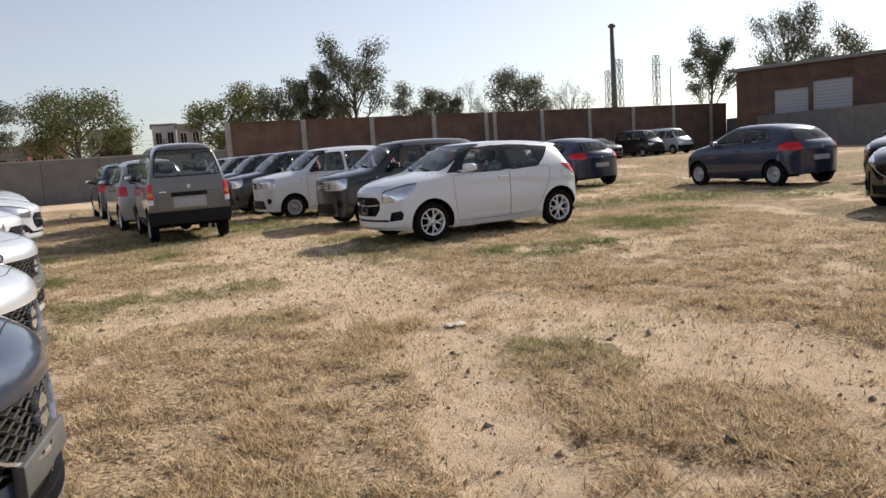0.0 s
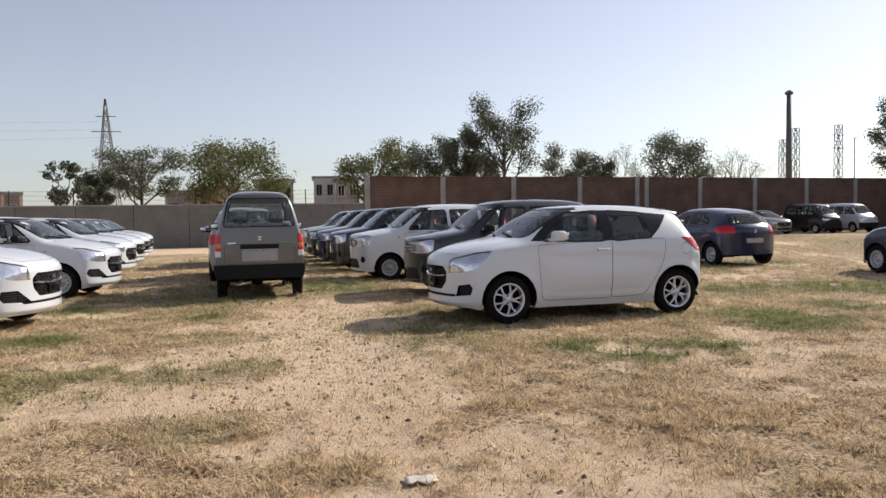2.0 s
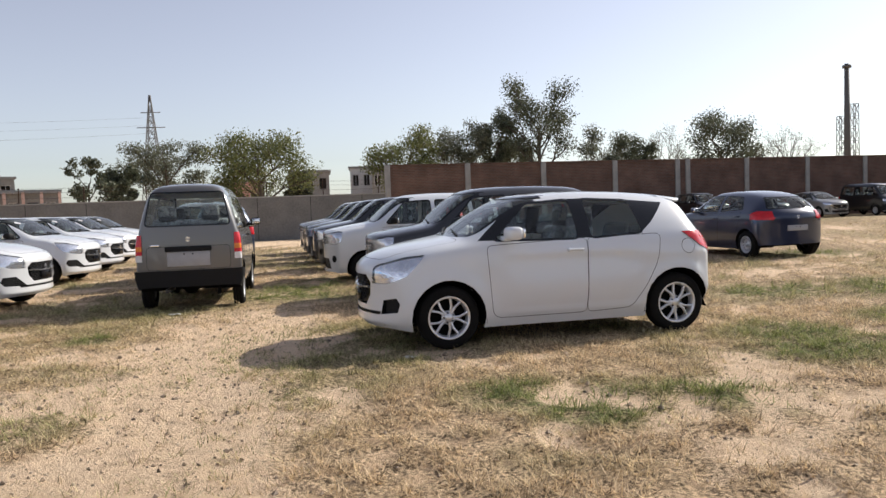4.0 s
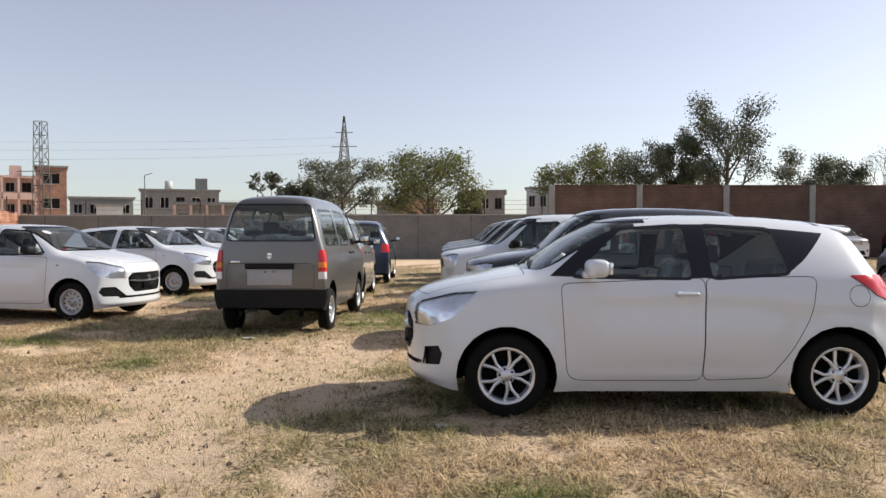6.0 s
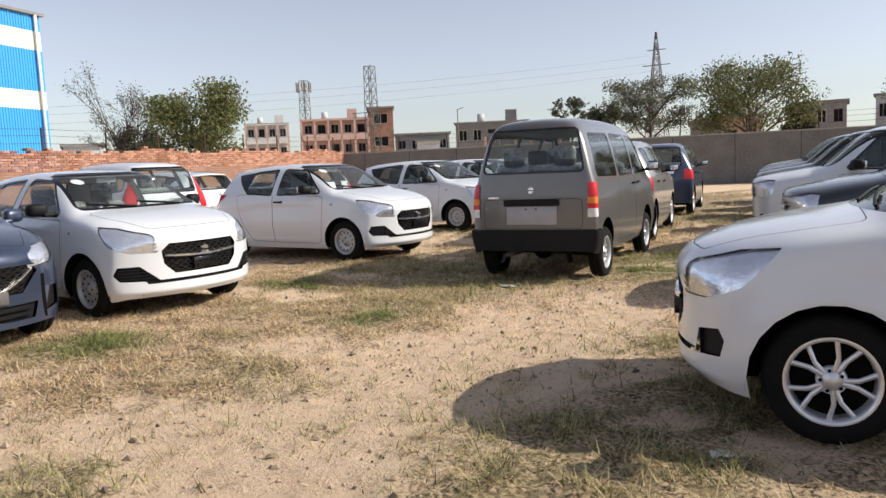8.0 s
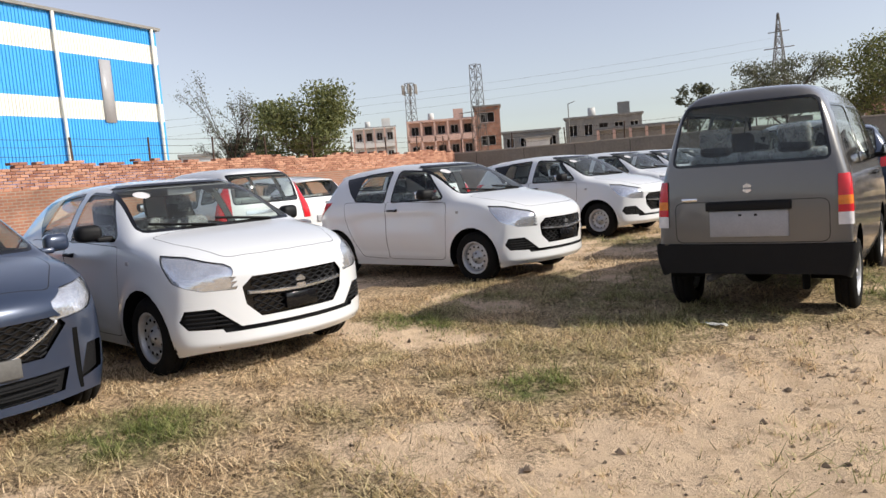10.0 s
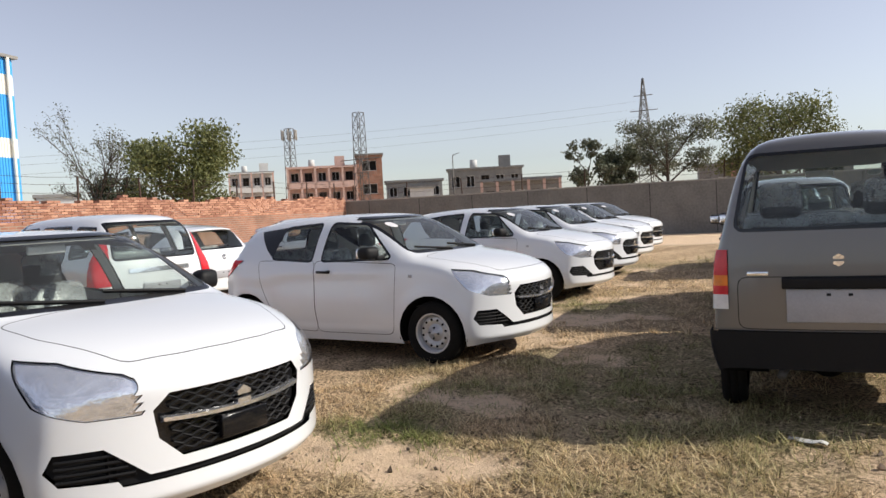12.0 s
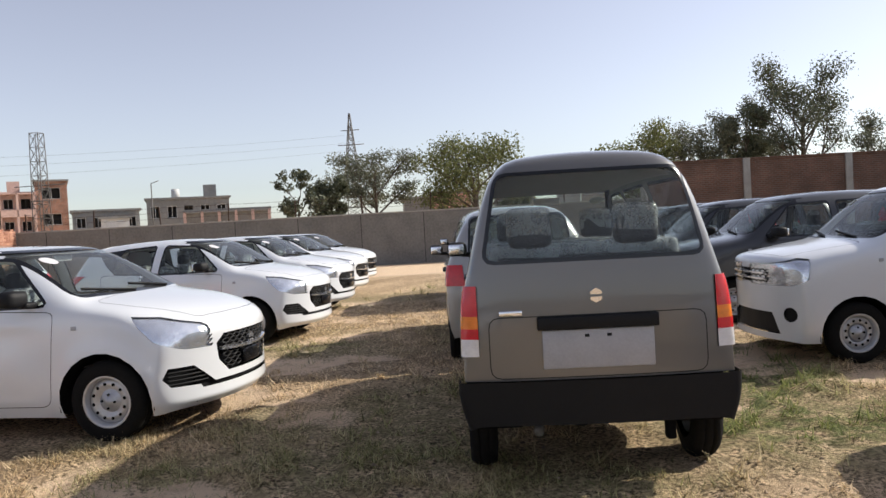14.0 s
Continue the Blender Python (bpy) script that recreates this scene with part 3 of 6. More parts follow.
    for s, z, size, mat in spec["badges"]:
        bb = bmesh.new()
        for q in (-1, 1):
            tri = [(-0.45, 0.1 * q), (0.45, 0.1 * q), (0.5, 0.32 * q), (0.0, 0.62 * q), (-0.5, 0.35 * q)]
            f0 = [bb.verts.new((front_x(0, z, s) + s * 0.014, a * size * q, z + b * size)) for a, b in tri]
            f1 = [bb.verts.new((front_x(0, z, s) - s * 0.012, a * size * q, z + b * size)) for a, b in tri]
            bb.faces.new(f0), bb.faces.new(f1[::-1])
            for k in range(5):
                bb.faces.new((f0[k], f1[k], f1[(k + 1) % 5], f0[(k + 1) % 5]))
        bmesh.ops.recalc_face_normals(bb, faces=bb.faces)
        part("badge", bb, M[mat], car, "bright chrome maker's badge", smooth=False)
    for s, y0, y1, z0, z1, mat, nm, prou in spec["plates"]:
        pb = bmesh.new()
        xs = max(front_x(y, z, s) * s for y in (y0, (y0 + y1) / 2, y1) for z in (z0, z1)) * s
        box(pb, min(xs - s * 0.03, xs + s * prou), max(xs - s * 0.03, xs + s * prou), y0, y1, z0, z1, 0.006)
        pl = part(nm, pb, M[mat], car, "blank number plate" if nm == "number_plate" else "")
        if nm == "number_plate":
            for yy in (0.6, 0.4):
                hb = bmesh.new()
                yc, zc = y0 + (y1 - y0) * yy, z1 - 0.035
                box(hb, xs + s * prou - 0.003, xs + s * prou + 0.003, yc - 0.012, yc + 0.012, zc - 0.008, zc + 0.008)
                part("screw_hole", hb, M["gap"], pl)
    # grille lattice and bars
    for z0, z1, wid0, wid1, kind in spec["bars"]:
        gb = bmesh.new()
        if kind == "mesh":
            rows = max(2, int((z1 - z0) / 0.026))
            for i in range(rows + 1):
                f = i / rows
                z, half = z0 + (z1 - z0) * f, wid0 + (wid1 - wid0) * f
                n = max(4, int(half * 2 / 0.042))
                prev = None
                for k in range(n + 1):
                    y = -half + 2 * half * k / n
                    zz = z + (0.009 if (k + i) % 2 else -0.009)
                    p = Vector((front_x(y, min(z1, max(z0, zz))) - 0.012, y, zz))
                    if prev is not None:
                        tube(gb, prev, p, 0.0055, seg=4, caps=False)
                    prev = p
            part("grille_mesh", gb, M["black"], car, "black honeycomb grille", smooth=False)
        else:
            n = 10
            rings = []
            for k in range(n + 1):
                y = -wid0 + 2 * wid0 * k / n
                zz = (z0 + z1) / 2 + wid1 * (abs(y) / wid0) ** 2
                h = (z1 - z0) / 2
                x = front_x(y, zz)
                rings.append([gb.verts.new((x + 0.016, y, zz + h * 0.6)), gb.verts.new((x + 0.016, y, zz - h * 0.6)), gb.verts.new((x - 0.01, y, zz - h)), gb.verts.new((x - 0.01, y, zz + h))])
            for p, q in zip(rings, rings[1:]):
                for i in range(4):
                    gb.faces.new((p[i], p[(i + 1) % 4], q[(i + 1) % 4], q[i]))
            bmesh.ops.recalc_face_normals(gb, faces=gb.faces)
            part("grille_bar", gb, M[kind], car, "chrome grille bar" if kind == "chrome" else "", smooth=False)
    for o in car.children_recursive:
        o.color = (*colour, 1)
    return car


def film_material():
    """Crumpled clear polythene: half see-through, milky and shiny."""
    m = material("clear_plastic_film", (0.6, 0.62, 0.64), 0.18, vary=0.3, scale=12, bump=0.8, bump_scale=12)
    n, l = m.node_tree.nodes, m.node_tree.links
    tr, mx = n.new("ShaderNodeBsdfTransparent"), n.new("ShaderNodeMixShader")
    mx.inputs[0].default_value = 0.38
    l.new(tr.outputs[0], mx.inputs[1]), l.new(n["Principled BSDF"].outputs[0], mx.inputs[2])
    l.new(mx.outputs[0], n["Material Output"].inputs["Surface"])
    return m


M["film"] = film_material()


def upper(c):
    return c.z > 0.7


def hatch_spec(rim, black):
    """Small rounded hatchback, 3.85 m long."""
    fog = [(0.46, 0.375), (0.79, 0.395), (0.83, 0.46), (0.8, 0.535), (0.64, 0.535)] if black else [(0.6, 0.36), (0.79, 0.385), (0.81, 0.47), (0.78, 0.525), (0.64, 0.5)]
    return dict(
        name="hatchback_car", level=3, swell=0.02, spoiler=(-1.2, -1.6, 0.46), slats=(0.52, 0.79, (0.41, 0.44, 0.47, 0.5)) if black else (0.0, 0.0, ()), wheel=0.31, wb=2.45, track=0.855, tyre_w=0.185, arch=0.372, rf=0.36, rr=0.26, rim=rim, black_trim=black, clear=0.17, high=1.53, belt=1.04,
        stations=[(2.03, 0.22, 0.68, 0.76, 0.6, 0.79, 0.82), (1.97, 0.19, 0.8, 0.865, 0.66, 0.89, 0.845), (1.72, 0.19, 0.895, 0.95, 0.69, 0.985, 0.87), (1.38, 0.19, 0.965, 1.01, 0.71, 1.045, 0.875),
                  (1.08, 0.19, 1.0, 1.045, 0.725, 1.085, 0.872), (0.98, 0.19, 1.01, 1.07, 0.725, 1.12, 0.87), (0.7, 0.19, 1.02, 1.27, 0.68, 1.33, 0.868), (0.4, 0.19, 1.02, 1.43, 0.63, 1.475, 0.868), (0.25, 0.19, 1.02, 1.462, 0.615, 1.503, 0.868),
                  (-0.3, 0.19, 1.025, 1.482, 0.6, 1.522, 0.868), (-0.85, 0.19, 1.035, 1.455, 0.58, 1.5, 0.873), (-1.28, 0.2, 1.05, 1.41, 0.55, 1.46, 0.878), (-1.45, 0.21, 1.05, 1.37, 0.54, 1.425, 0.875), (-1.56, 0.22, 1.045, 1.26, 0.54, 1.3, 0.868), (-1.66, 0.24, 1.03, 1.13, 0.56, 1.17, 0.86),
                  (-1.73, 0.27, 0.97, 1.06, 0.58, 1.09, 0.84), (-1.82, 0.28, 0.86, 0.95, 0.6, 0.98, 0.815), (-1.85, 0.32, 0.74, 0.84, 0.6, 0.86, 0.79)],
        glass=[("side_window", [(0.73, 1.05), (0.34, 1.385), (-0.13, 1.415), (-0.15, 1.035)], "y", 1, upper),
               ("side_window", [(-0.3, 1.035), (-0.29, 1.415), (-0.8, 1.385), (-0.87, 1.07)], "y", 1, upper),
               ("windscreen", [(-0.69, 1.105), (0.69, 1.105), (0.56, 1.455), (-0.56, 1.455)], "x", 1, lambda c: c.z > 1.06 and c.x > 0.1),
               ("rear_window", [(-0.56, 1.1), (0.56, 1.1), (0.46, 1.39), (-0.46, 1.39)], "x", -1, lambda c: c.z > 1.05 and c.x < -0.9)],
        pillars=[[(0.9, 1.045), (0.44, 1.42), (0.31, 1.42), (0.7, 1.04)], [(-0.13, 1.03), (-0.12, 1.43), (-0.31, 1.43), (-0.32, 1.03)], [(-0.86, 1.06), (-0.79, 1.4), (-1.22, 1.36), (-1.0, 1.16)]] if not black else [[(-0.86, 1.06), (-0.79, 1.4), (-1.22, 1.36), (-1.0, 1.16)]],
        insets=[("headlight", [(1.99, 0.655), (1.99, 0.76), (1.85, 0.85), (1.62, 0.915), (1.44, 0.935), (1.5, 0.86), (1.62, 0.74), (1.8, 0.665)], "y", 1, 0, "lens", "clear swept-back headlamp", lambda c: abs(c.y) > 0.5),
                ("tail_lamp", [(-1.27, 1.045), (-1.27, 0.99), (-1.5, 0.9), (-1.62, 0.81), (-1.9, 0.81), (-1.9, 0.97), (-1.55, 1.05)], "y", 1, 0.01, "red", "red wrap-round tail lamp", lambda c: c.x < -1.2 and abs(c.y) > 0.5),
                ("grille", [(-0.33, 0.44), (0.33, 0.44), (0.43, 0.54), (0.45, 0.67), (0.38, 0.74), (-0.38, 0.74), (-0.45, 0.67), (-0.43, 0.54)], "x", 1, -0.03, "gloss_black", "black grille opening", lambda c: c.x > 1.5),
                ("air_intake", [(-0.58, 0.355), (0.58, 0.355), (0.6, 0.388), (-0.6, 0.388)], "x", 1, -0.03, "black", "", lambda c: c.x > 1.5),
                ("fog_lamp_recess", fog, "x", 1, -0.03, "black", "", lambda c: c.x > 1.3),
                ("fog_lamp_recess", mirror_y(fog), "x", 1, -0.03, "black", "", lambda c: c.x > 1.3),
                ("rear_bumper_insert", [(-0.6, 0.3), (0.6, 0.3), (0.55, 0.42), (-0.55, 0.42)], "x", -1, -0.01, "black", "", lambda c: c.x < -1.5)],
        panels=[("front_door", [(0.82, 0.99), (0.78, 0.33), (0.72, 0.28), (-0.21, 0.28), (-0.24, 1.03)], "y", 1, None),
                ("rear_door", [(-0.25, 1.03), (-0.22, 0.28), (-0.7, 0.3), (-0.86, 0.5), (-1.0, 0.75), (-1.06, 1.04)], "y", 1, None),
                ("bonnet", [(1.82, -0.5), (1.89, -0.25), (1.91, 0), (1.89, 0.25), (1.82, 0.5), (1.4, 0.66), (1.08, 0.68), (1.08, -0.68), (1.4, -0.66)], "z", 1, lambda c: c.z > 0.75)],
        seats=[(0.05, 0.36, 0.46, True, True), (0.05, -0.36, 0.46, True, True), (-0.75, 0, 1.2, False, True)], seat_z=0.42, dash=0.72, mirror=(0.6, 1.1), mirror_in=(0.3, 1.36),
        handles=[(-0.1, 0.915)], flap=(-1.36, 0.9, 0.075), wipers=[(-0.1, -0.6), (0.45, -0.05)], wiper_z=1.1, **({"repeater": (1.0, 0.87)} if black else {}),
        badges=[(1, 0.645, 0.085, "chrome"), (-1, 0.95, 0.08, "chrome")],
        plates=[(1, -0.14, 0.14, 0.465, 0.575, "gloss_black", "plate_holder", 0.015), (-1, -0.25, 0.25, 0.62, 0.74, "plate", "number_plate", 0.008)],
        bars=[(0.47, 0.715, 0.36, 0.38, "mesh"), (0.588, 0.618, 0.415, 0.02, "chrome")])


def van_spec():
    """Boxy one-box minivan, 3.68 m long."""
    return dict(
        name="minivan", paint="paint_met", axle=True, shift=-0.12, lift=0.07, wheel=0.3, wb=2.35, track=0.73, tyre_w=0.165, arch=0.34, rf=0.2, rr=0.07, rim="steel", black_trim=True, clear=0.2, high=1.82, belt=1.12, win_round=0.05,
        stations=[(1.85, 0.24, 0.62, 0.78, 0.6, 0.82, 0.72), (1.8, 0.22, 0.84, 0.93, 0.6, 0.96, 0.735), (1.62, 0.22, 0.96, 1.02, 0.62, 1.05, 0.74), (1.42, 0.22, 1.04, 1.1, 0.64, 1.14, 0.74), (1.15, 0.22, 1.08, 1.4, 0.61, 1.44, 0.74),
                  (0.9, 0.22, 1.1, 1.66, 0.57, 1.71, 0.74), (0.7, 0.22, 1.1, 1.73, 0.56, 1.79, 0.74), (0.2, 0.22, 1.1, 1.765, 0.56, 1.825, 0.74), (-0.6, 0.22, 1.1, 1.77, 0.56, 1.835, 0.74), (-1.3, 0.24, 1.1, 1.765, 0.56, 1.825, 0.74),
                  (-1.62, 0.26, 1.1, 1.74, 0.56, 1.79, 0.74), (-1.7, 0.27, 1.1, 1.7, 0.56, 1.75, 0.74), (-1.78, 0.27, 1.09, 1.42, 0.6, 1.44, 0.74), (-1.82, 0.28, 1.02, 1.14, 0.64, 1.15, 0.738), (-1.84, 0.28, 0.78, 0.94, 0.64, 0.95, 0.735), (-1.845, 0.3, 0.55, 0.72, 0.64, 0.73, 0.73)],
        glass=[("side_window", [(1.2, 1.13), (0.78, 1.58), (0.38, 1.6), (0.36, 1.12)], "y", 1, upper),
               ("side_window", [(0.26, 1.12), (0.27, 1.6), (-0.5, 1.61), (-0.52, 1.12)], "y", 1, upper),
               ("side_window", [(-0.64, 1.12), (-0.63, 1.61), (-1.48, 1.6), (-1.56, 1.14)], "y", 1, upper),
               ("windscreen", [(-0.6, 1.17), (0.6, 1.17), (0.51, 1.66), (-0.51, 1.66)], "x", 1, lambda c: c.z > 1.1 and c.x > 0.6),
               ("rear_window", [(-0.59, 1.2), (0.59, 1.2), (0.5, 1.665), (-0.5, 1.665)], "x", -1, lambda c: c.z > 1.05 and c.x < -1.4)],
        insets=[(n, q, "x", -1, 0.012, m, lab, lambda c: c.x < -1.55) for n, z0, z1, m, lab in (
                    ("tail_lamp", 0.9, 1.065, "red", "red upper tail lamp"), ("indicator_lamp", 0.832, 0.9, "amber", "amber indicator lamp"),
                    ("tail_lamp", 0.775, 0.832, "red", "red lower tail lamp"), ("reversing_lamp", 0.68, 0.775, "clear", "clear reversing lamp"))
                for q in ([(0.645, z0), (0.8, z0), (0.8, z1), (0.645, z1)], [(-0.8, z0), (-0.645, z0), (-0.645, z1), (-0.8, z1)])] + [
                ("rear_bumper", [(-0.8, 0.2), (0.8, 0.2), (0.8, 0.54), (-0.8, 0.54)], "x", -1, 0.035, "black", "black plastic rear bumper", lambda c: c.x < -1.5),
                ("bumper_end", [(-1.9, 0.2), (-1.5, 0.2), (-1.6, 0.54), (-1.9, 0.54)], "y", 1, 0.03, "black", "black plastic rear bumper", lambda c: c.x < -1.45),
                ("headlight", [(1.8, 0.72), (1.82, 0.84), (1.6, 0.9), (1.55, 0.78)], "y", 1, 0, "lens", "clear headlamp", None),
                ("front_bumper", [(-0.8, 0.2), (0.8, 0.2), (0.8, 0.55), (-0.8, 0.55)], "x", 1, 0.03, "black", "black plastic front bumper", lambda c: c.x > 1.5)],
        panels=[("front_door", [(1.3, 1.08), (1.3, 0.72), (0.95, 0.3), (0.33, 0.3), (0.33, 1.09)], "y", 1, None),
                ("sliding_door", [(0.31, 1.09), (0.31, 0.3), (-0.6, 0.3), (-0.6, 1.09)], "y", 1, None),
                ("tailgate", [(-0.585, 0.555), (0.585, 0.555), (0.585, 0.885), (-0.585, 0.885)], "x", -1, lambda c: c.x < -1.5)],
        seats=[(0.75, 0.34, 0.44, True, True), (0.75, -0.34, 0.44, True, True), (-0.2, 0, 1.15, False, True), (-1.0, 0, 1.1, False, True), (-0.2, 0.3, 0.3, True, False), (-1.0, 0.32, 0.4, True, True), (-1.0, -0.3, 0.4, True, True)], seat_z=0.56, dash=1.2, mirror=(1.12, 1.18), mirror_in=(0.85, 1.55),
        handles=[(0.42, 0.98), (0.2, 0.98)], wipers=[(-0.1, -0.5), (0.4, 0.0)], wiper_z=1.16,
        badges=[(-1, 0.99, 0.065, "chrome")],
        plates=[(-1, -0.325, 0.325, 0.815, 0.885, "black", "lamp_bar", 0.035), (-1, -0.3, 0.3, 0.6, 0.812, "plate", "number_plate", 0.012), (-1, 0.4, 0.53, 0.895, 0.925, "chrome", "nameplate", 0.006)],
        bars=[(0.62, 0.72, 0.4, 0.4, "mesh")])


def tall_spec():
    """Tall upright hatchback, 3.65 m long."""
    return dict(
        name="tall_hatchback_car", wheel=0.285, wb=2.435, track=0.79, tyre_w=0.165, arch=0.345, rf=0.28, rr=0.14, rim="steel", black_trim=True, clear=0.18, high=1.67, belt=1.1,
        stations=[(1.95, 0.22, 0.84, 0.94, 0.6, 0.965, 0.775), (1.91, 0.2, 0.95, 1.0, 0.63, 1.025, 0.795), (1.7, 0.2, 0.985, 1.03, 0.65, 1.06, 0.805), (1.4, 0.2, 1.03, 1.075, 0.67, 1.11, 0.81), (1.08, 0.2, 1.06, 1.11, 0.685, 1.15, 0.81), (0.97, 0.2, 1.065, 1.15, 0.685, 1.19, 0.81),
                  (0.7, 0.2, 1.08, 1.41, 0.65, 1.46, 0.81), (0.45, 0.2, 1.08, 1.58, 0.61, 1.63, 0.81), (0.25, 0.2, 1.085, 1.62, 0.6, 1.67, 0.81), (-0.4, 0.2, 1.09, 1.635, 0.59, 1.695, 0.81), (-1.1, 0.21, 1.1, 1.615, 0.58, 1.67, 0.81), (-1.5, 0.24, 1.1, 1.57, 0.57, 1.63, 0.81),
                  (-1.6, 0.26, 1.1, 1.4, 0.58, 1.44, 0.808), (-1.68, 0.27, 1.07, 1.13, 0.6, 1.16, 0.8), (-1.72, 0.28, 0.9, 1.0, 0.62, 1.02, 0.79), (-1.74, 0.3, 0.7, 0.8, 0.62, 0.82, 0.77)],
        glass=[("side_window", [(0.76, 1.12), (0.38, 1.51), (-0.12, 1.53), (-0.13, 1.11)], "y", 1, upper), ("side_window", [(-0.25, 1.11), (-0.24, 1.53), (-0.86, 1.53), (-0.9, 1.13)], "y", 1, upper),
               ("side_window", [(-1.02, 1.17), (-1.0, 1.52), (-1.36, 1.5), (-1.4, 1.2)], "y", 1, upper),
               ("windscreen", [(-0.66, 1.17), (0.66, 1.17), (0.55, 1.58), (-0.55, 1.58)], "x", 1, lambda c: c.z > 1.1 and c.x > 0.2), ("rear_window", [(-0.54, 1.14), (0.54, 1.14), (0.5, 1.55), (-0.5, 1.55)], "x", -1, lambda c: c.z > 1.05 and c.x < -1.2)],
        insets=[("headlight", [(1.97, 0.74), (1.97, 0.93), (1.7, 1.0), (1.62, 0.99), (1.66, 0.8), (1.78, 0.74)], "y", 1, 0, "lens", "tall clear headlamp", None),
                ("tail_lamp", [(0.62, 0.84), (0.85, 0.84), (0.72, 1.5), (0.555, 1.5)], "x", -1, 0.012, "red", "tall red tail lamp", lambda c: c.x < -1.5),
                ("tail_lamp", mirror_y([(0.62, 0.84), (0.85, 0.84), (0.72, 1.5), (0.555, 1.5)]), "x", -1, 0.012, "red", "tall red tail lamp", lambda c: c.x < -1.5),
                ("grille", [(-0.45, 0.76), (0.45, 0.76), (0.43, 0.9), (-0.43, 0.9)], "x", 1, -0.02, "gloss_black", "black grille", lambda c: c.x > 1.5),
                ("air_intake", [(-0.55, 0.28), (0.55, 0.28), (0.45, 0.48), (-0.45, 0.48)], "x", 1, -0.03, "black", "", lambda c: c.x > 1.5),
                ("fog_lamp_recess", circle(0.66, 0.47, 0.07, 12), "x", 1, -0.02, "black", "", lambda c: c.x > 1.3), ("fog_lamp_recess", circle(-0.66, 0.47, 0.07, 12), "x", 1, -0.02, "black", "", lambda c: c.x > 1.3),
                ("chrome_strip", [(-0.4, 0.97), (0.4, 0.97), (0.4, 1.02), (-0.4, 1.02)], "x", -1, 0.01, "chrome", "", lambda c: c.x < -1.5)],
        panels=[("front_door", [(0.86, 1.04), (0.84, 0.28), (-0.17, 0.28), (-0.19, 1.07)], "y", 1, None), ("rear_door", [(-0.2, 1.07), (-0.18, 0.28), (-0.72, 0.3), (-0.92, 0.62), (-0.98, 1.07)], "y", 1, None),
                ("bonnet", [(1.78, -0.52), (1.84, 0), (1.78, 0.52), (1.1, 0.64), (1.1, -0.64)], "z", 1, lambda c: c.z > 0.85)],
        seats=[(0.1, 0.34, 0.45, True, True), (0.1, -0.34, 0.45, True, True), (-0.75, 0, 1.15, False, True)], seat_z=0.5, dash=0.75, mirror=(0.68, 1.16), mirror_in=(0.4, 1.48),
        handles=[(-0.06, 0.95), (-0.85, 0.97)], wipers=[(-0.1, -0.58), (0.45, -0.05)], wiper_z=1.16, repeater=(1.0, 0.95),
        badges=[(1, 0.83, 0.07, "chrome")], plates=[(-1, -0.25, 0.25, 0.72, 0.84, "plate", "number_plate", 0.008)],
        bars=[(0.775, 0.885, 0.4, 0.4, "mesh"), (0.845, 0.868, 0.38, 0.0, "chrome"), (0.79, 0.812, 0.38, 0.0, "chrome")])


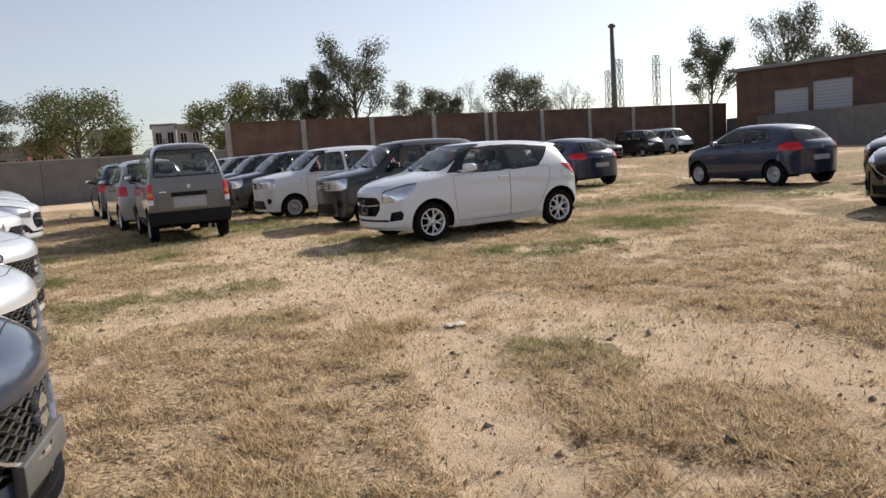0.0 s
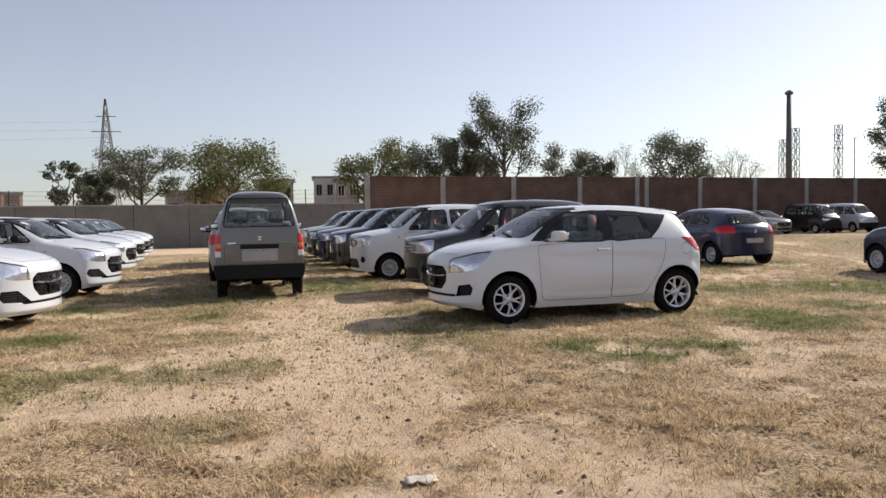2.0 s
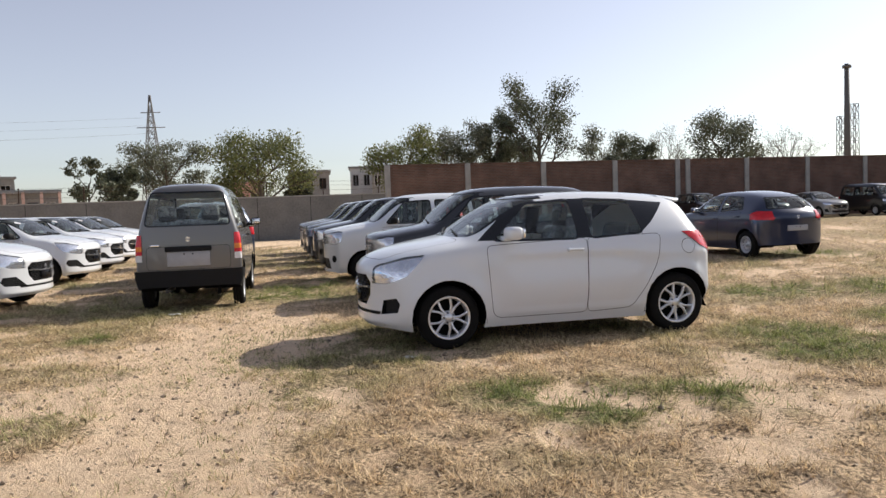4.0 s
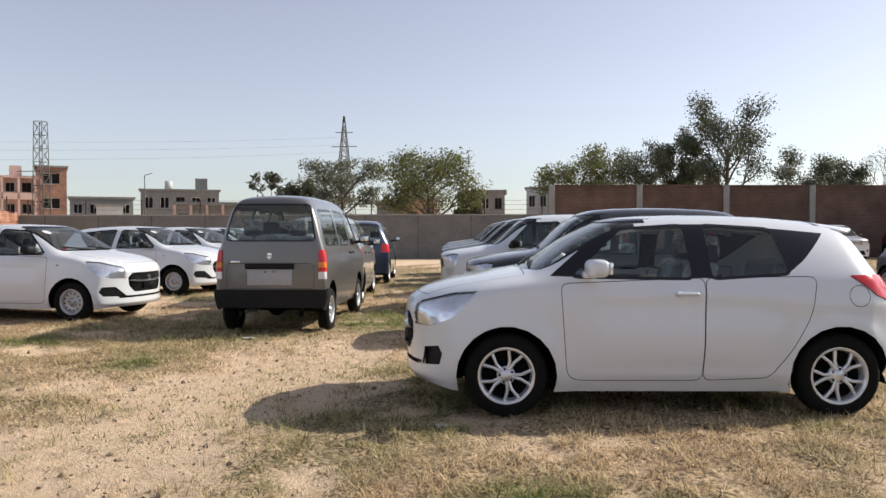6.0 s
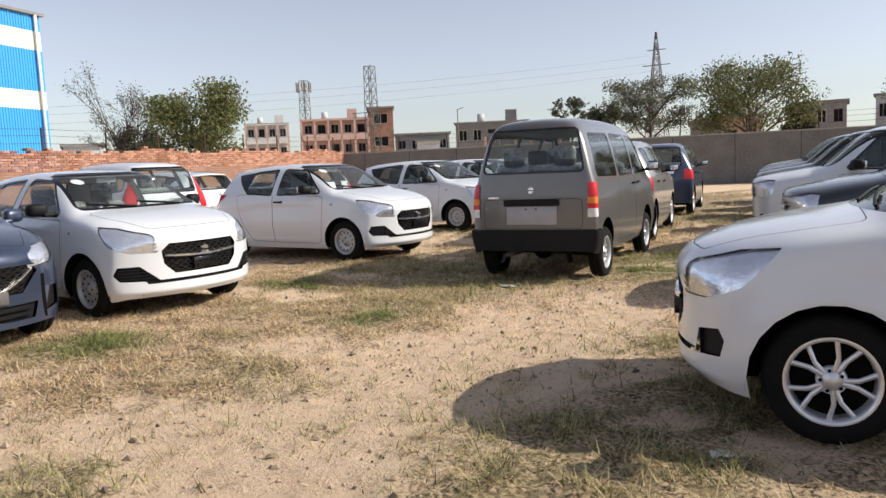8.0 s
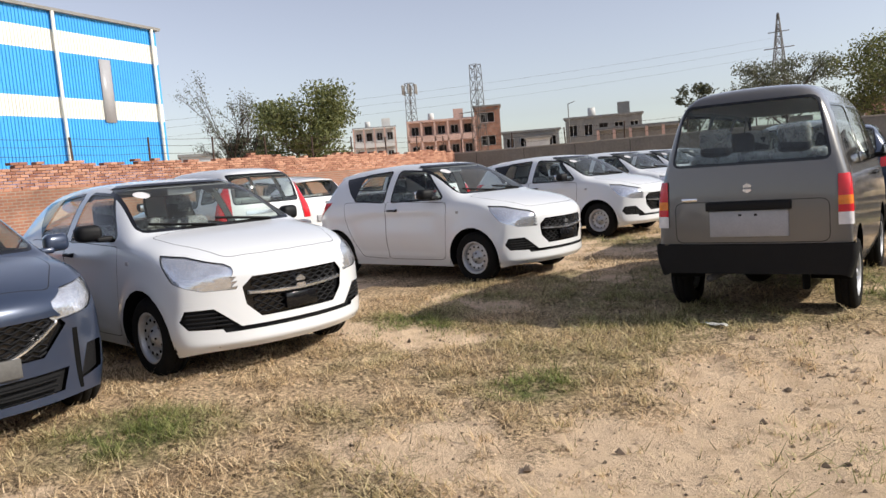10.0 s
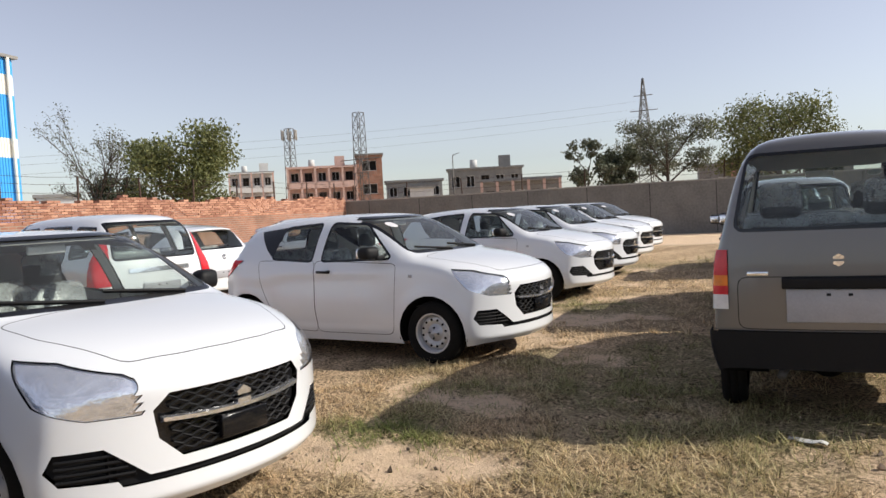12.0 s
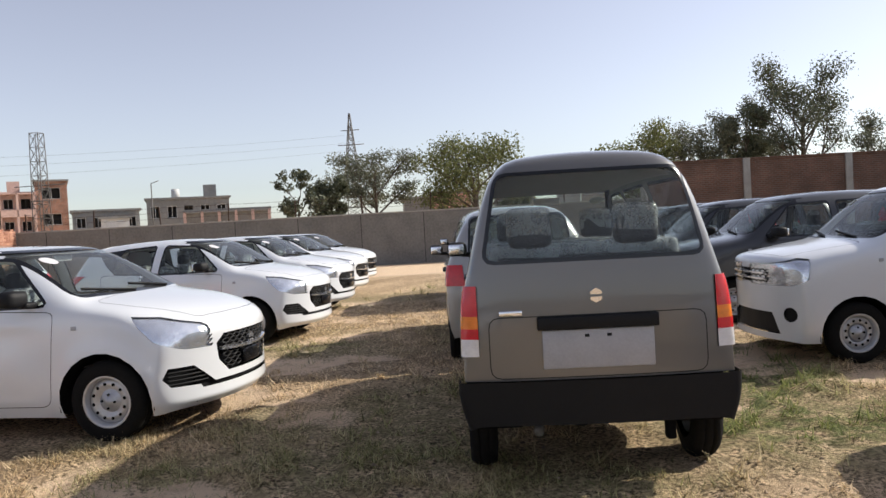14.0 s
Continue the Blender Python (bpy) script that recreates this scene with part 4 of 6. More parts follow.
def wide_spec():
    """Low wide hatchback with a broad grille, 3.99 m long."""
    return dict(
        name="wide_hatchback_car", paint="paint_met", wheel=0.305, wb=2.52, track=0.86, tyre_w=0.19, arch=0.36, rf=0.42, rr=0.3, rim="steel", black_trim=False, clear=0.17, high=1.5, belt=1.02,
        stations=[(2.08, 0.22, 0.66, 0.75, 0.58, 0.78, 0.82), (2.02, 0.19, 0.78, 0.85, 0.64, 0.88, 0.85), (1.75, 0.19, 0.88, 0.93, 0.68, 0.965, 0.872), (1.4, 0.19, 0.95, 0.99, 0.7, 1.02, 0.877), (1.12, 0.19, 0.985, 1.02, 0.72, 1.06, 0.877), (1.02, 0.19, 0.99, 1.05, 0.72, 1.1, 0.875), (0.7, 0.19, 1.0, 1.25, 0.67, 1.31, 0.873),
                  (0.35, 0.19, 1.01, 1.42, 0.62, 1.475, 0.873), (0.15, 0.19, 1.01, 1.455, 0.6, 1.505, 0.873), (-0.4, 0.19, 1.02, 1.47, 0.59, 1.52, 0.873), (-0.95, 0.19, 1.04, 1.43, 0.57, 1.485, 0.877), (-1.4, 0.2, 1.05, 1.34, 0.54, 1.4, 0.88), (-1.6, 0.22, 1.04, 1.22, 0.54, 1.28, 0.876), (-1.75, 0.25, 1.0, 1.07, 0.57, 1.11, 0.865), (-1.86, 0.28, 0.93, 1.0, 0.6, 1.03, 0.84), (-1.92, 0.3, 0.8, 0.9, 0.6, 0.92, 0.81)],
        glass=[("side_window", [(0.74, 1.05), (0.3, 1.37), (-0.15, 1.395), (-0.17, 1.045)], "y", 1, upper), ("side_window", [(-0.28, 1.05), (-0.27, 1.395), (-0.85, 1.35), (-1.08, 1.1)], "y", 1, upper),
               ("windscreen", [(-0.69, 1.085), (0.69, 1.085), (0.55, 1.43), (-0.55, 1.43)], "x", 1, lambda c: c.z > 1.03 and c.x > 0.1), ("rear_window", [(-0.57, 1.1), (0.57, 1.1), (0.46, 1.33), (-0.46, 1.33)], "x", -1, lambda c: c.z > 1.05 and c.x < -0.9)],
        insets=[("headlight", [(2.03, 0.68), (2.03, 0.76), (1.8, 0.87), (1.5, 0.89), (1.58, 0.8), (1.78, 0.71)], "y", 1, 0, "lens", "clear swept-back headlamp", lambda c: abs(c.y) > 0.5),
                ("tail_lamp", [(-1.45, 0.86), (-1.9, 0.84), (-1.95, 1.02), (-1.55, 1.04), (-1.42, 0.98)], "y", 1, 0.01, "red", "red tail lamp", lambda c: c.x < -1.35 and abs(c.y) > 0.52),
                ("grille", [(-0.4, 0.49), (0.4, 0.49), (0.56, 0.66), (0.5, 0.72), (-0.5, 0.72), (-0.56, 0.66)], "x", 1, -0.025, "gloss_black", "black grille opening", lambda c: c.x > 1.5),
                ("air_intake", [(-0.5, 0.27), (0.5, 0.27), (0.55, 0.4), (-0.55, 0.4)], "x", 1, -0.03, "black", "", lambda c: c.x > 1.5),
                ("fog_lamp_recess", [(0.62, 0.3), (0.8, 0.33), (0.82, 0.5), (0.7, 0.5)], "x", 1, -0.03, "black", "", lambda c: c.x > 1.2), ("fog_lamp_recess", mirror_y([(0.62, 0.3), (0.8, 0.33), (0.82, 0.5), (0.7, 0.5)]), "x", 1, -0.03, "black", "", lambda c: c.x > 1.2)],
        panels=[("front_door", [(0.85, 0.97), (0.82, 0.28), (-0.2, 0.28), (-0.23, 1.0)], "y", 1, None), ("rear_door", [(-0.24, 1.0), (-0.21, 0.28), (-0.75, 0.3), (-0.95, 0.6), (-1.08, 1.03)], "y", 1, None),
                ("bonnet", [(1.86, -0.5), (1.95, 0), (1.86, 0.5), (1.4, 0.66), (1.12, 0.67), (1.12, -0.67), (1.4, -0.66)], "z", 1, lambda c: c.z > 0.74)],
        seats=[(0.05, 0.36, 0.46, True, True), (0.05, -0.36, 0.46, True, True), (-0.78, 0, 1.2, False, True)], seat_z=0.4, dash=0.74, mirror=(0.62, 1.07), mirror_in=(0.28, 1.33),
        handles=[(-0.12, 0.88), (-0.95, 0.93)], wipers=[(-0.1, -0.6), (0.45, -0.05)], wiper_z=1.08,
        badges=[(1, 0.63, 0.1, "chrome"), (-1, 0.9, 0.08, "chrome")], plates=[(1, -0.26, 0.26, 0.42, 0.53, "galv", "number_plate", 0.01), (-1, -0.25, 0.25, 0.6, 0.72, "plate", "number_plate", 0.008)],
        bars=[(0.51, 0.7, 0.42, 0.46, "mesh"), (0.475, 0.495, 0.5, 0.2, "chrome"), (0.3, 0.315, 0.46, 0.0, "black"), (0.35, 0.365, 0.48, 0.0, "black")])


def cross_spec():
    """Upright compact crossover, 3.7 m long, with wide dark wheel arches."""
    s = tall_spec()
    s["insets"] = [i for i in s["insets"] if i[0] != "tail_lamp"] + [("tail_lamp", q, "x", -1, 0.012, "red", "red tail lamp", lambda c: c.x < -1.5) for q in ([(0.6, 0.84), (0.85, 0.84), (0.85, 1.06), (0.62, 1.06)], mirror_y([(0.6, 0.84), (0.85, 0.84), (0.85, 1.06), (0.62, 1.06)]))]
    s.update(name="crossover_car", paint="paint_met", rim="alloy", wheel=0.32, arch=0.385, black_trim=True)
    return s


WHITE, GREY, NAVY, DARK, SILVER = (0.72, 0.735, 0.76), (0.15, 0.144, 0.138), (0.012, 0.02, 0.055), (0.012, 0.012, 0.014), (0.3, 0.29, 0.28)
BLUEGREY = (0.03, 0.045, 0.085)
WHITE_LABEL = "white small hatchback with steel wheels on dry grass"

# ---- setting: ground ----
rng = np.random.default_rng(7)


def lattice(x, y, cell, seed):
    """Smooth random field in 0..1."""
    g = np.random.default_rng(seed).random((97, 97))
    u, v = x / cell + 31.7, y / cell + 17.3
    i, j = np.floor(u).astype(int), np.floor(v).astype(int)
    fu, fv = u - i, v - j
    fu, fv = fu * fu * (3 - 2 * fu), fv * fv * (3 - 2 * fv)
    a, b, c, d = (g[(i + p) % 97, (j + q) % 97] for p, q in ((0, 0), (1, 0), (0, 1), (1, 1)))
    return (a * (1 - fu) + b * fu) * (1 - fv) + (c * (1 - fu) + d * fu) * fv


def cloud(x, y, cell, seed):
    return 0.5 * lattice(x, y, cell, seed) + 0.3 * lattice(x, y, cell / 2.3, seed + 1) + 0.2 * lattice(x, y, cell / 5.1, seed + 2)


def near_line(x, y, pts, width):
    """1 on the line, 0 beyond its width."""
    d = np.full(x.shape, 1e9)
    for (x0, y0), (x1, y1) in zip(pts, pts[1:]):
        dx, dy = x1 - x0, y1 - y0
        t = np.clip(((x - x0) * dx + (y - y0) * dy) / (dx * dx + dy * dy + 1e-9), 0, 1)
        d = np.minimum(d, np.hypot(x - x0 - t * dx, y - y0 - t * dy))
    return np.clip(1.25 - d / width, 0, 1)


def near_spot(x, y, spots):
    m = np.zeros(x.shape)
    for cx, cy, r in spots:
        m = np.maximum(m, np.clip(1.3 - np.hypot(x - cx, y - cy) / r, 0, 1))
    return m


TRACKS = [([(-3.2, 14.3), (-2.7, 12.8), (-2.2, 11.0), (-1.4, 9.7), (-1.1, 8.6)], 1.25), ([(-2.9, 8.0), (-1.6, 8.3), (-0.7, 8.4)], 0.9), ([(-0.9, 8.2), (-0.2, 7.0), (0.0, 5.6), (0.1, 3.4)], 0.4),
          ([(0.6, 7.2), (1.25, 6.2), (1.7, 5.2), (2.2, 4.2), (3.0, 2.6)], 0.9), ([(-3.4, 9.7), (-2.6, 10.2)], 0.5), ([(-7.6, 12.4), (-6.0, 13.2)], 0.35)]
GREEN = [(3.3, 12.7, 0.8), (1.45, 10.5, 0.5), (0.7, 10.75, 0.45), (-5.3, 10.5, 0.6), (-3.8, 16.7, 1.0), (-4.2, 17.9, 0.9), (-4.3, 19.4, 0.7), (3.2, 13.4, 0.7), (2.3, 10.9, 0.5), (-6.9, 13.1, 0.5), (5.5, 17.5, 1.4), (7.8, 16.4, 1.4), (3.6, 17.2, 1.0), (4.6, 14.6, 0.7), (-4.4, 12.7, 0.3), (9.4, 24.0, 1.8), (5.4, 24.5, 1.6)]
FOOT = Vector((-11.0, 44.1))


def sand_at(x, y):
    wob = cloud(x, y, 0.6, 3) - 0.5
    m = np.zeros(x.shape)
    for pts, w in TRACKS:
        m = np.maximum(m, near_line(x + wob * 0.5, y + wob * 0.5, pts, w))
    foot = (x - FOOT.x) * -math.sin(radians(28)) + (y - FOOT.y) * math.cos(radians(28))
    m = np.maximum(m, np.clip((foot + 9.5) / 2.5, 0, 1) * (x < -8))
    bare = np.clip((cloud(x, y, 1.1, 11) - 0.54) * 5.0, 0, 0.8) * (0.5 + 0.9 * lattice(x, y, 0.22, 13))
    return np.clip(np.maximum(m * 1.25 - 0.12, bare) + wob * 1.5 * (m > 0.05), 0, 1)


def green_at(x, y):
    return np.clip(near_spot(x, y, GREEN) + np.clip((cloud(x, y, 2.2, 23) - 0.45) * 2.4, 0, 0.6), 0, 1)


def tuft_at(x, y):
    """How thick the grass stands: ragged tufts with bare ground between them."""
    t = 0.55 * lattice(x, y, 0.17, 61) + 0.3 * lattice(x, y, 0.43, 62) + 0.15 * lattice(x, y, 0.07, 63)
    return np.clip((t - 0.36) * 4.5, 0, 1) * (1 - 0.9 * np.clip(sand_at(x, y) * 1.3 - 0.2, 0, 1))


def height_at(x, y):
    rough = 0.018 * (lattice(x, y, 0.11, 48) - 0.5) + 0.012 * (lattice(x, y, 0.055, 49) - 0.5)
    return 0.05 * (cloud(x, y, 2.0, 41) - 0.5) + 0.026 * (cloud(x, y, 0.35, 47) - 0.5) + rough - 0.022 * sand_at(x, y) + 0.02 * tuft_at(x, y)


far = np.array([-1500, -700, -350, -180, -100, -60, -40, -28, -21])
gx = np.concatenate([far, np.arange(-16, -8, 0.1), np.arange(-8, 5, 0.036), np.arange(5, 10, 0.1), [12, 15, 20, 28, 40, 60, 100, 180, 350, 700, 1500]])
gy = np.concatenate([[-1500, -700, -350, -180, -100, -60, -30, -15, -7, -3], np.arange(0.6, 15, 0.036), np.arange(15, 24, 0.1), [25, 26.5, 28.5, 31, 34, 38, 43, 50, 60, 80, 120, 200, 400, 800, 1500]])
X, Y = np.meshgrid(gx, gy)
S, G, T = sand_at(X, Y), green_at(X, Y), tuft_at(X, Y)
Z = np.where((np.abs(X) < 60) & (np.abs(Y) < 80), height_at(X, Y), 0.0)
nx, ny = len(gx), len(gy)
idx = np.arange(nx * ny).reshape(ny, nx)
quads = np.stack([idx[:-1, :-1], idx[:-1, 1:], idx[1:, 1:], idx[1:, :-1]], -1).reshape(-1, 4)


def array_mesh(name, verts, faces, attrs=None, smooth=False):
    """A mesh from numpy arrays, with float attributes on its points."""
    me = bpy.data.meshes.new(name)
    k = faces.shape[1]
    me.vertices.add(len(verts)), me.loops.add(faces.size), me.polygons.add(len(faces))
    me.vertices.foreach_set("co", verts.astype(np.float32).ravel())
    me.loops.foreach_set("vertex_index", faces.astype(np.int32).ravel())
    me.polygons.foreach_set("loop_start", np.arange(0, faces.size, k, dtype=np.int32))
    me.polygons.foreach_set("use_smooth", np.full(len(faces), smooth))
    for key, val in (attrs or {}).items():
        me.attributes.new(key, "FLOAT", "POINT").data.foreach_set("value", val.astype(np.float32).ravel())
    me.update(calc_edges=True)
    me.validate()
    return me


def ground_material():
    m = bpy.data.materials.new("dry_grass_and_sand")
    m.use_nodes = True
    n, l = m.node_tree.nodes, m.node_tree.links
    p = n["Principled BSDF"]
    p.inputs["Roughness"].default_value = 0.95
    p.inputs["Specular IOR Level"].default_value = 0.15
    geo = n.new("ShaderNodeNewGeometry")

    def tex(scale, detail=6, rough=0.6, stretch=None):
        t = n.new("ShaderNodeTexNoise")
        t.inputs["Scale"].default_value, t.inputs["Detail"].default_value, t.inputs["Roughness"].default_value = scale, detail, rough
        l.new(geo.outputs["Position"], t.inputs["Vector"])
        return t.outputs["Fac"]

    def span(v, a, b, lo=0.0, hi=1.0):
        r = n.new("ShaderNodeMapRange")
        for key, val in (("From Min", a), ("From Max", b), ("To Min", lo), ("To Max", hi)):
            r.inputs[key].default_value = val
        l.new(v, r.inputs["Value"])
        return r.outputs[0]

    def mix(f, a, b):
        k = n.new("ShaderNodeMix")
        k.data_type = "RGBA"
        l.new(f, k.inputs["Factor"])
        for key, v in (("A", a), ("B", b)):
            if isinstance(v, tuple):
                k.inputs[key].default_value = (*v, 1)
            else:
                l.new(v, k.inputs[key])
        return k.outputs["Result"]

    def att(name):
        a = n.new("ShaderNodeAttribute")
        a.attribute_name = name
        return a.outputs["Fac"]

    def math2(op, a, b):
        k = n.new("ShaderNodeMath")
        k.operation = op
        for i, v in enumerate((a, b)):
            if isinstance(v, float):
                k.inputs[i].default_value = v
            else:
                l.new(v, k.inputs[i])
        return k.outputs[0]

    fine, mid, big, tiny = tex(34, 8, 0.7), tex(7), tex(0.8, 4), tex(150, 4, 0.7)
    straw = mix(span(fine, 0.43, 0.57), (0.1, 0.068, 0.042), (0.9, 0.67, 0.42))
    straw = mix(span(mid, 0.42, 0.7), straw, (0.6, 0.425, 0.275))
    # darker brown where tufts stand: shade among the blades, painted in
    tuft_shade = mix(span(fine, 0.4, 0.62), (0.07, 0.05, 0.03), (0.52, 0.37, 0.22))
    straw = mix(math2("MULTIPLY", att("tuft"), span(tiny, 0.35, 0.6)), straw, tuft_shade)
    green = mix(span(fine, 0.38, 0.6), (0.05, 0.06, 0.022), (0.2, 0.22, 0.08))
    grass = mix(math2("MULTIPLY", att("green"), span(mid, 0.3, 0.6)), straw, green)
    sand = mix(span(tiny, 0.32, 0.68), (0.63, 0.455, 0.305), (0.94, 0.735, 0.515))
    sand = mix(span(big, 0.35, 0.65), sand, (0.79, 0.595, 0.405))
    sand = mix(span(mid, 0.52, 0.72), sand, (0.57, 0.405, 0.265))
    sand = mix(span(fine, 0.62, 0.72), sand, (0.22, 0.155, 0.105))
    edge = math2("ADD", att("sand"), math2("MULTIPLY", math2("SUBTRACT", fine, 0.5), 1.6))
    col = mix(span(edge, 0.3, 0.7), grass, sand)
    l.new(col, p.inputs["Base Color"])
    bump = n.new("ShaderNodeBump")
    bump.inputs["Strength"].default_value, bump.inputs["Distance"].default_value = 1.0, 0.035
    l.new(math2("ADD", fine, math2("MULTIPLY", tiny, 0.35)), bump.inputs["Height"])
    l.new(bump.outputs["Normal"], p.inputs["Normal"])
    return m


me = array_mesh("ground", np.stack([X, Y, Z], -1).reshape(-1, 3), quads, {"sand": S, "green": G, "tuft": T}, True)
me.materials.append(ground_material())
ground = tagged(new("ground", me), "sandy ground with worn tracks and short dry grass", "ground", kind="structure")


# ---- boundary walls ----
def brick_material(name, a, b, mortar, scale_w, scale_h):
    """Far brickwork: courses and joints at true size, with stains."""
    m = material(name, a, 0.92)
    n, l = m.node_tree.nodes, m.node_tree.links
    p = n["Principled BSDF"]
    co, br, mp = n.new("ShaderNodeTexCoord"), n.new("ShaderNodeTexBrick"), n.new("ShaderNodeMapping")
    mp.inputs["Rotation"].default_value = (radians(90), 0, 0)
    l.new(co.outputs["Object"], mp.inputs["Vector"]), l.new(mp.outputs[0], br.inputs["Vector"])
    for key, v in (("Color1", a), ("Color2", b), ("Mortar", mortar)):
        br.inputs[key].default_value = (*v, 1)
    br.inputs["Scale"].default_value = 1.0
    br.inputs["Brick Width"].default_value, br.inputs["Row Height"].default_value, br.inputs["Mortar Size"].default_value = scale_w, scale_h, 0.012
    st = n.new("ShaderNodeTexNoise")
    st.inputs["Scale"].default_value, st.inputs["Detail"].default_value = 0.9, 7
    l.new(co.outputs["Object"], st.inputs["Vector"])
    r = n.new("ShaderNodeMapRange")
    r.inputs["From Min"].default_value, r.inputs["From Max"].default_value, r.inputs["To Min"].default_value, r.inputs["To Max"].default_value = 0.3, 0.7, 0.65, 1.25
    l.new(st.outputs["Fac"], r.inputs["Value"])
    sc = n.new("ShaderNodeVectorMath")
    sc.operation = "SCALE"
    l.new(br.outputs["Color"], sc.inputs[0]), l.new(r.outputs[0], sc.inputs["Scale"])
    l.new(sc.outputs[0], p.inputs["Base Color"])
    bp = n.new("ShaderNodeBump")
    bp.inputs["Strength"].default_value, bp.inputs["Distance"].default_value = 0.6, 0.02
    l.new(br.outputs["Fac"], bp.inputs["Height"])
    bp.invert = True
    l.new(bp.outputs["Normal"], p.inputs["Normal"])
    return m


M["brick_dark"] = brick_material("dark_brickwork", (0.15, 0.075, 0.052), (0.11, 0.058, 0.042), (0.15, 0.12, 0.1), 0.24, 0.085)
M["brick_red"] = brick_material("red_brickwork", (0.36, 0.16, 0.1), (0.27, 0.12, 0.08), (0.3, 0.25, 0.2), 0.24, 0.085)


def island_brick():
    m = material("loose_red_brick", (0.36, 0.16, 0.1), 0.9, bump=0.4, bump_scale=40)
    n, l = m.node_tree.nodes, m.node_tree.links
    a, b = n.new("ShaderNodeNewGeometry"), n.new("ShaderNodeObjectInfo")
    add, ramp = n.new("ShaderNodeMath"), n.new("ShaderNodeValToRGB")
    add.operation = "ADD"
    l.new(a.outputs["Random Per Island"], add.inputs[0]), l.new(b.outputs["Random"], add.inputs[1])
    fr = n.new("ShaderNodeMath")
    fr.operation = "FRACT"
    l.new(add.outputs[0], fr.inputs[0]), l.new(fr.outputs[0], ramp.inputs[0])
    ramp.color_ramp.elements[0].color, ramp.color_ramp.elements[1].color = (0.24, 0.1, 0.065, 1), (0.5, 0.27, 0.18, 1)
    l.new(ramp.outputs[0], n["Principled BSDF"].inputs["Base Color"])
    return m


M["brick_loose"] = island_brick()


def slab(name, a, b, thick, z0, z1, mat, label):
    """A wall from a to b in plan, its near face on the line's right-hand side."""
    a, b = Vector((*a, 0)), Vector((*b, 0))
    bm = bmesh.new()
    box(bm, 0, (b - a).length, 0, thick, z0, z1, 0.012)
    ob = part(name, bm, mat, None, label, smooth=False)
    ob.matrix_world = Matrix.Translation(a) @ Matrix.Rotation(math.atan2(b.y - a.y, b.x - a.x), 4, "Z")
    return tagged(ob, label, "wall", kind="structure")


GR = radians(28)
AL, AC = Vector((-math.sin(GR), math.cos(GR))), Vector((math.cos(GR), math.sin(GR)))
CORNER = Vector((-11.0, 44.1))
left_end = CORNER - AC * 27.0
W30 = Vector((math.cos(radians(30)), math.sin(radians(30))))
north = slab("wall_north", left_end, CORNER, 0.25, -0.3, 2.2, M["concrete"], "weathered grey concrete boundary wall")
east = slab("wall_east", CORNER, CORNER + W30 * 42.5, 0.25, -0.3, 3.66, M["brick_dark"], "dark brick boundary wall between concrete posts")
west = slab("wall_west", left_end - AL * 50, left_end, 0.25, -0.3, 1.75, M["brick_red"], "rough red brick boundary wall")
slab("wall_south", Vector((30, -12)), left_end - AL * 50, 0.25, -0.3, 2.4, M["concrete"], "plain concrete boundary wall")
slab("wall_far_east", CORNER + W30 * 42.5, Vector((30, -12)), 0.25, -0.3, 2.4, M["concrete"], "plain concrete boundary wall")

coping = bmesh.new()
box(coping, 0, 27.0, -0.03, 0.28, 2.2, 2.26, 0.01)
part("coping", coping, M["concrete_post"], north, smooth=False)
for k in range(10):
    bm = bmesh.new()
    box(bm, -0.012, 0.012, -0.004, 0.0, -0.2, 2.19)
    part("panel_joint", bm, M["gap"], north, smooth=False).location = (k * 2.7 + 1.3, 0, 0)
coping = bmesh.new()
box(coping, 0, 42.5, -0.05, 0.3, 3.66, 3.74, 0.01)
part("coping", coping, M["brick_dark"], east, smooth=False)
for k in range(10):
    for dx in ((-0.35, 0.35) if k == 4 else (0,)):
        bm = bmesh.new()
        box(bm, -0.15, 0.15, -0.09, 0.0, -0.3, 3.72, 0.012)
        part("post", bm, M["concrete_post"], east, "pale concrete post").location = (k * 4.5 + dx, 0, 0)

# the rough brick courses along the top of the west wall: the near stretch as bricks of its own, the rest joined
bb = bmesh.new()
box(bb, 0, 0.228, -0.006, 0.24, 0, 0.072, 0.006, 1)
brick_me = bpy.data.meshes.new("brick")
bb.to_mesh(brick_me)
bb.free()
brick_me.materials.append(M["brick_loose"])
brng = random.Random(5)
verts, faces = [], []
count = 0
for row in range(10):
    for col in range(150):
        x = 14.0 + col * 0.24 + (0.12 if row % 2 else 0)
        z = 1.75 + row * 0.083
        ragged = 7.2 + 2.2 * noise.noise(Vector((x * 0.35, 0, 3))) + (1.0 if brng.random() < 0.3 else 0)
        if row > ragged:
            continue
        off, tilt = brng.uniform(-0.012, 0.012), brng.uniform(-0.012, 0.012)
        if 22 <= x <= 32 and count < 300 and row >= 2:
            o = new("brick", brick_me)
            o.parent = west
            o.matrix_basis = Matrix.Translation((x, off, z)) @ Matrix.Rotation(tilt, 4, "Y")
            count += 1
        else:
            b0 = len(verts)
            for px, py, pz in ((0, 0, 0), (0.228, 0, 0), (0.228, 0.24, 0), (0, 0.24, 0), (0, 0, 0.072), (0.228, 0, 0.072), (0.228, 0.24, 0.072), (0, 0.24, 0.072)):
                verts.append((x + px, py + off, z + pz + tilt * px))
            faces += [[b0 + i for i in f] for f in ((0, 1, 5, 4), (1, 2, 6, 5), (2, 3, 7, 6), (3, 0, 4, 7), (4, 5, 6, 7), (3, 2, 1, 0))]
me = array_mesh("brick_courses", np.array(verts), np.array(faces))
me.materials.append(M["brick_loose"])
bc = new("brick_courses", me)
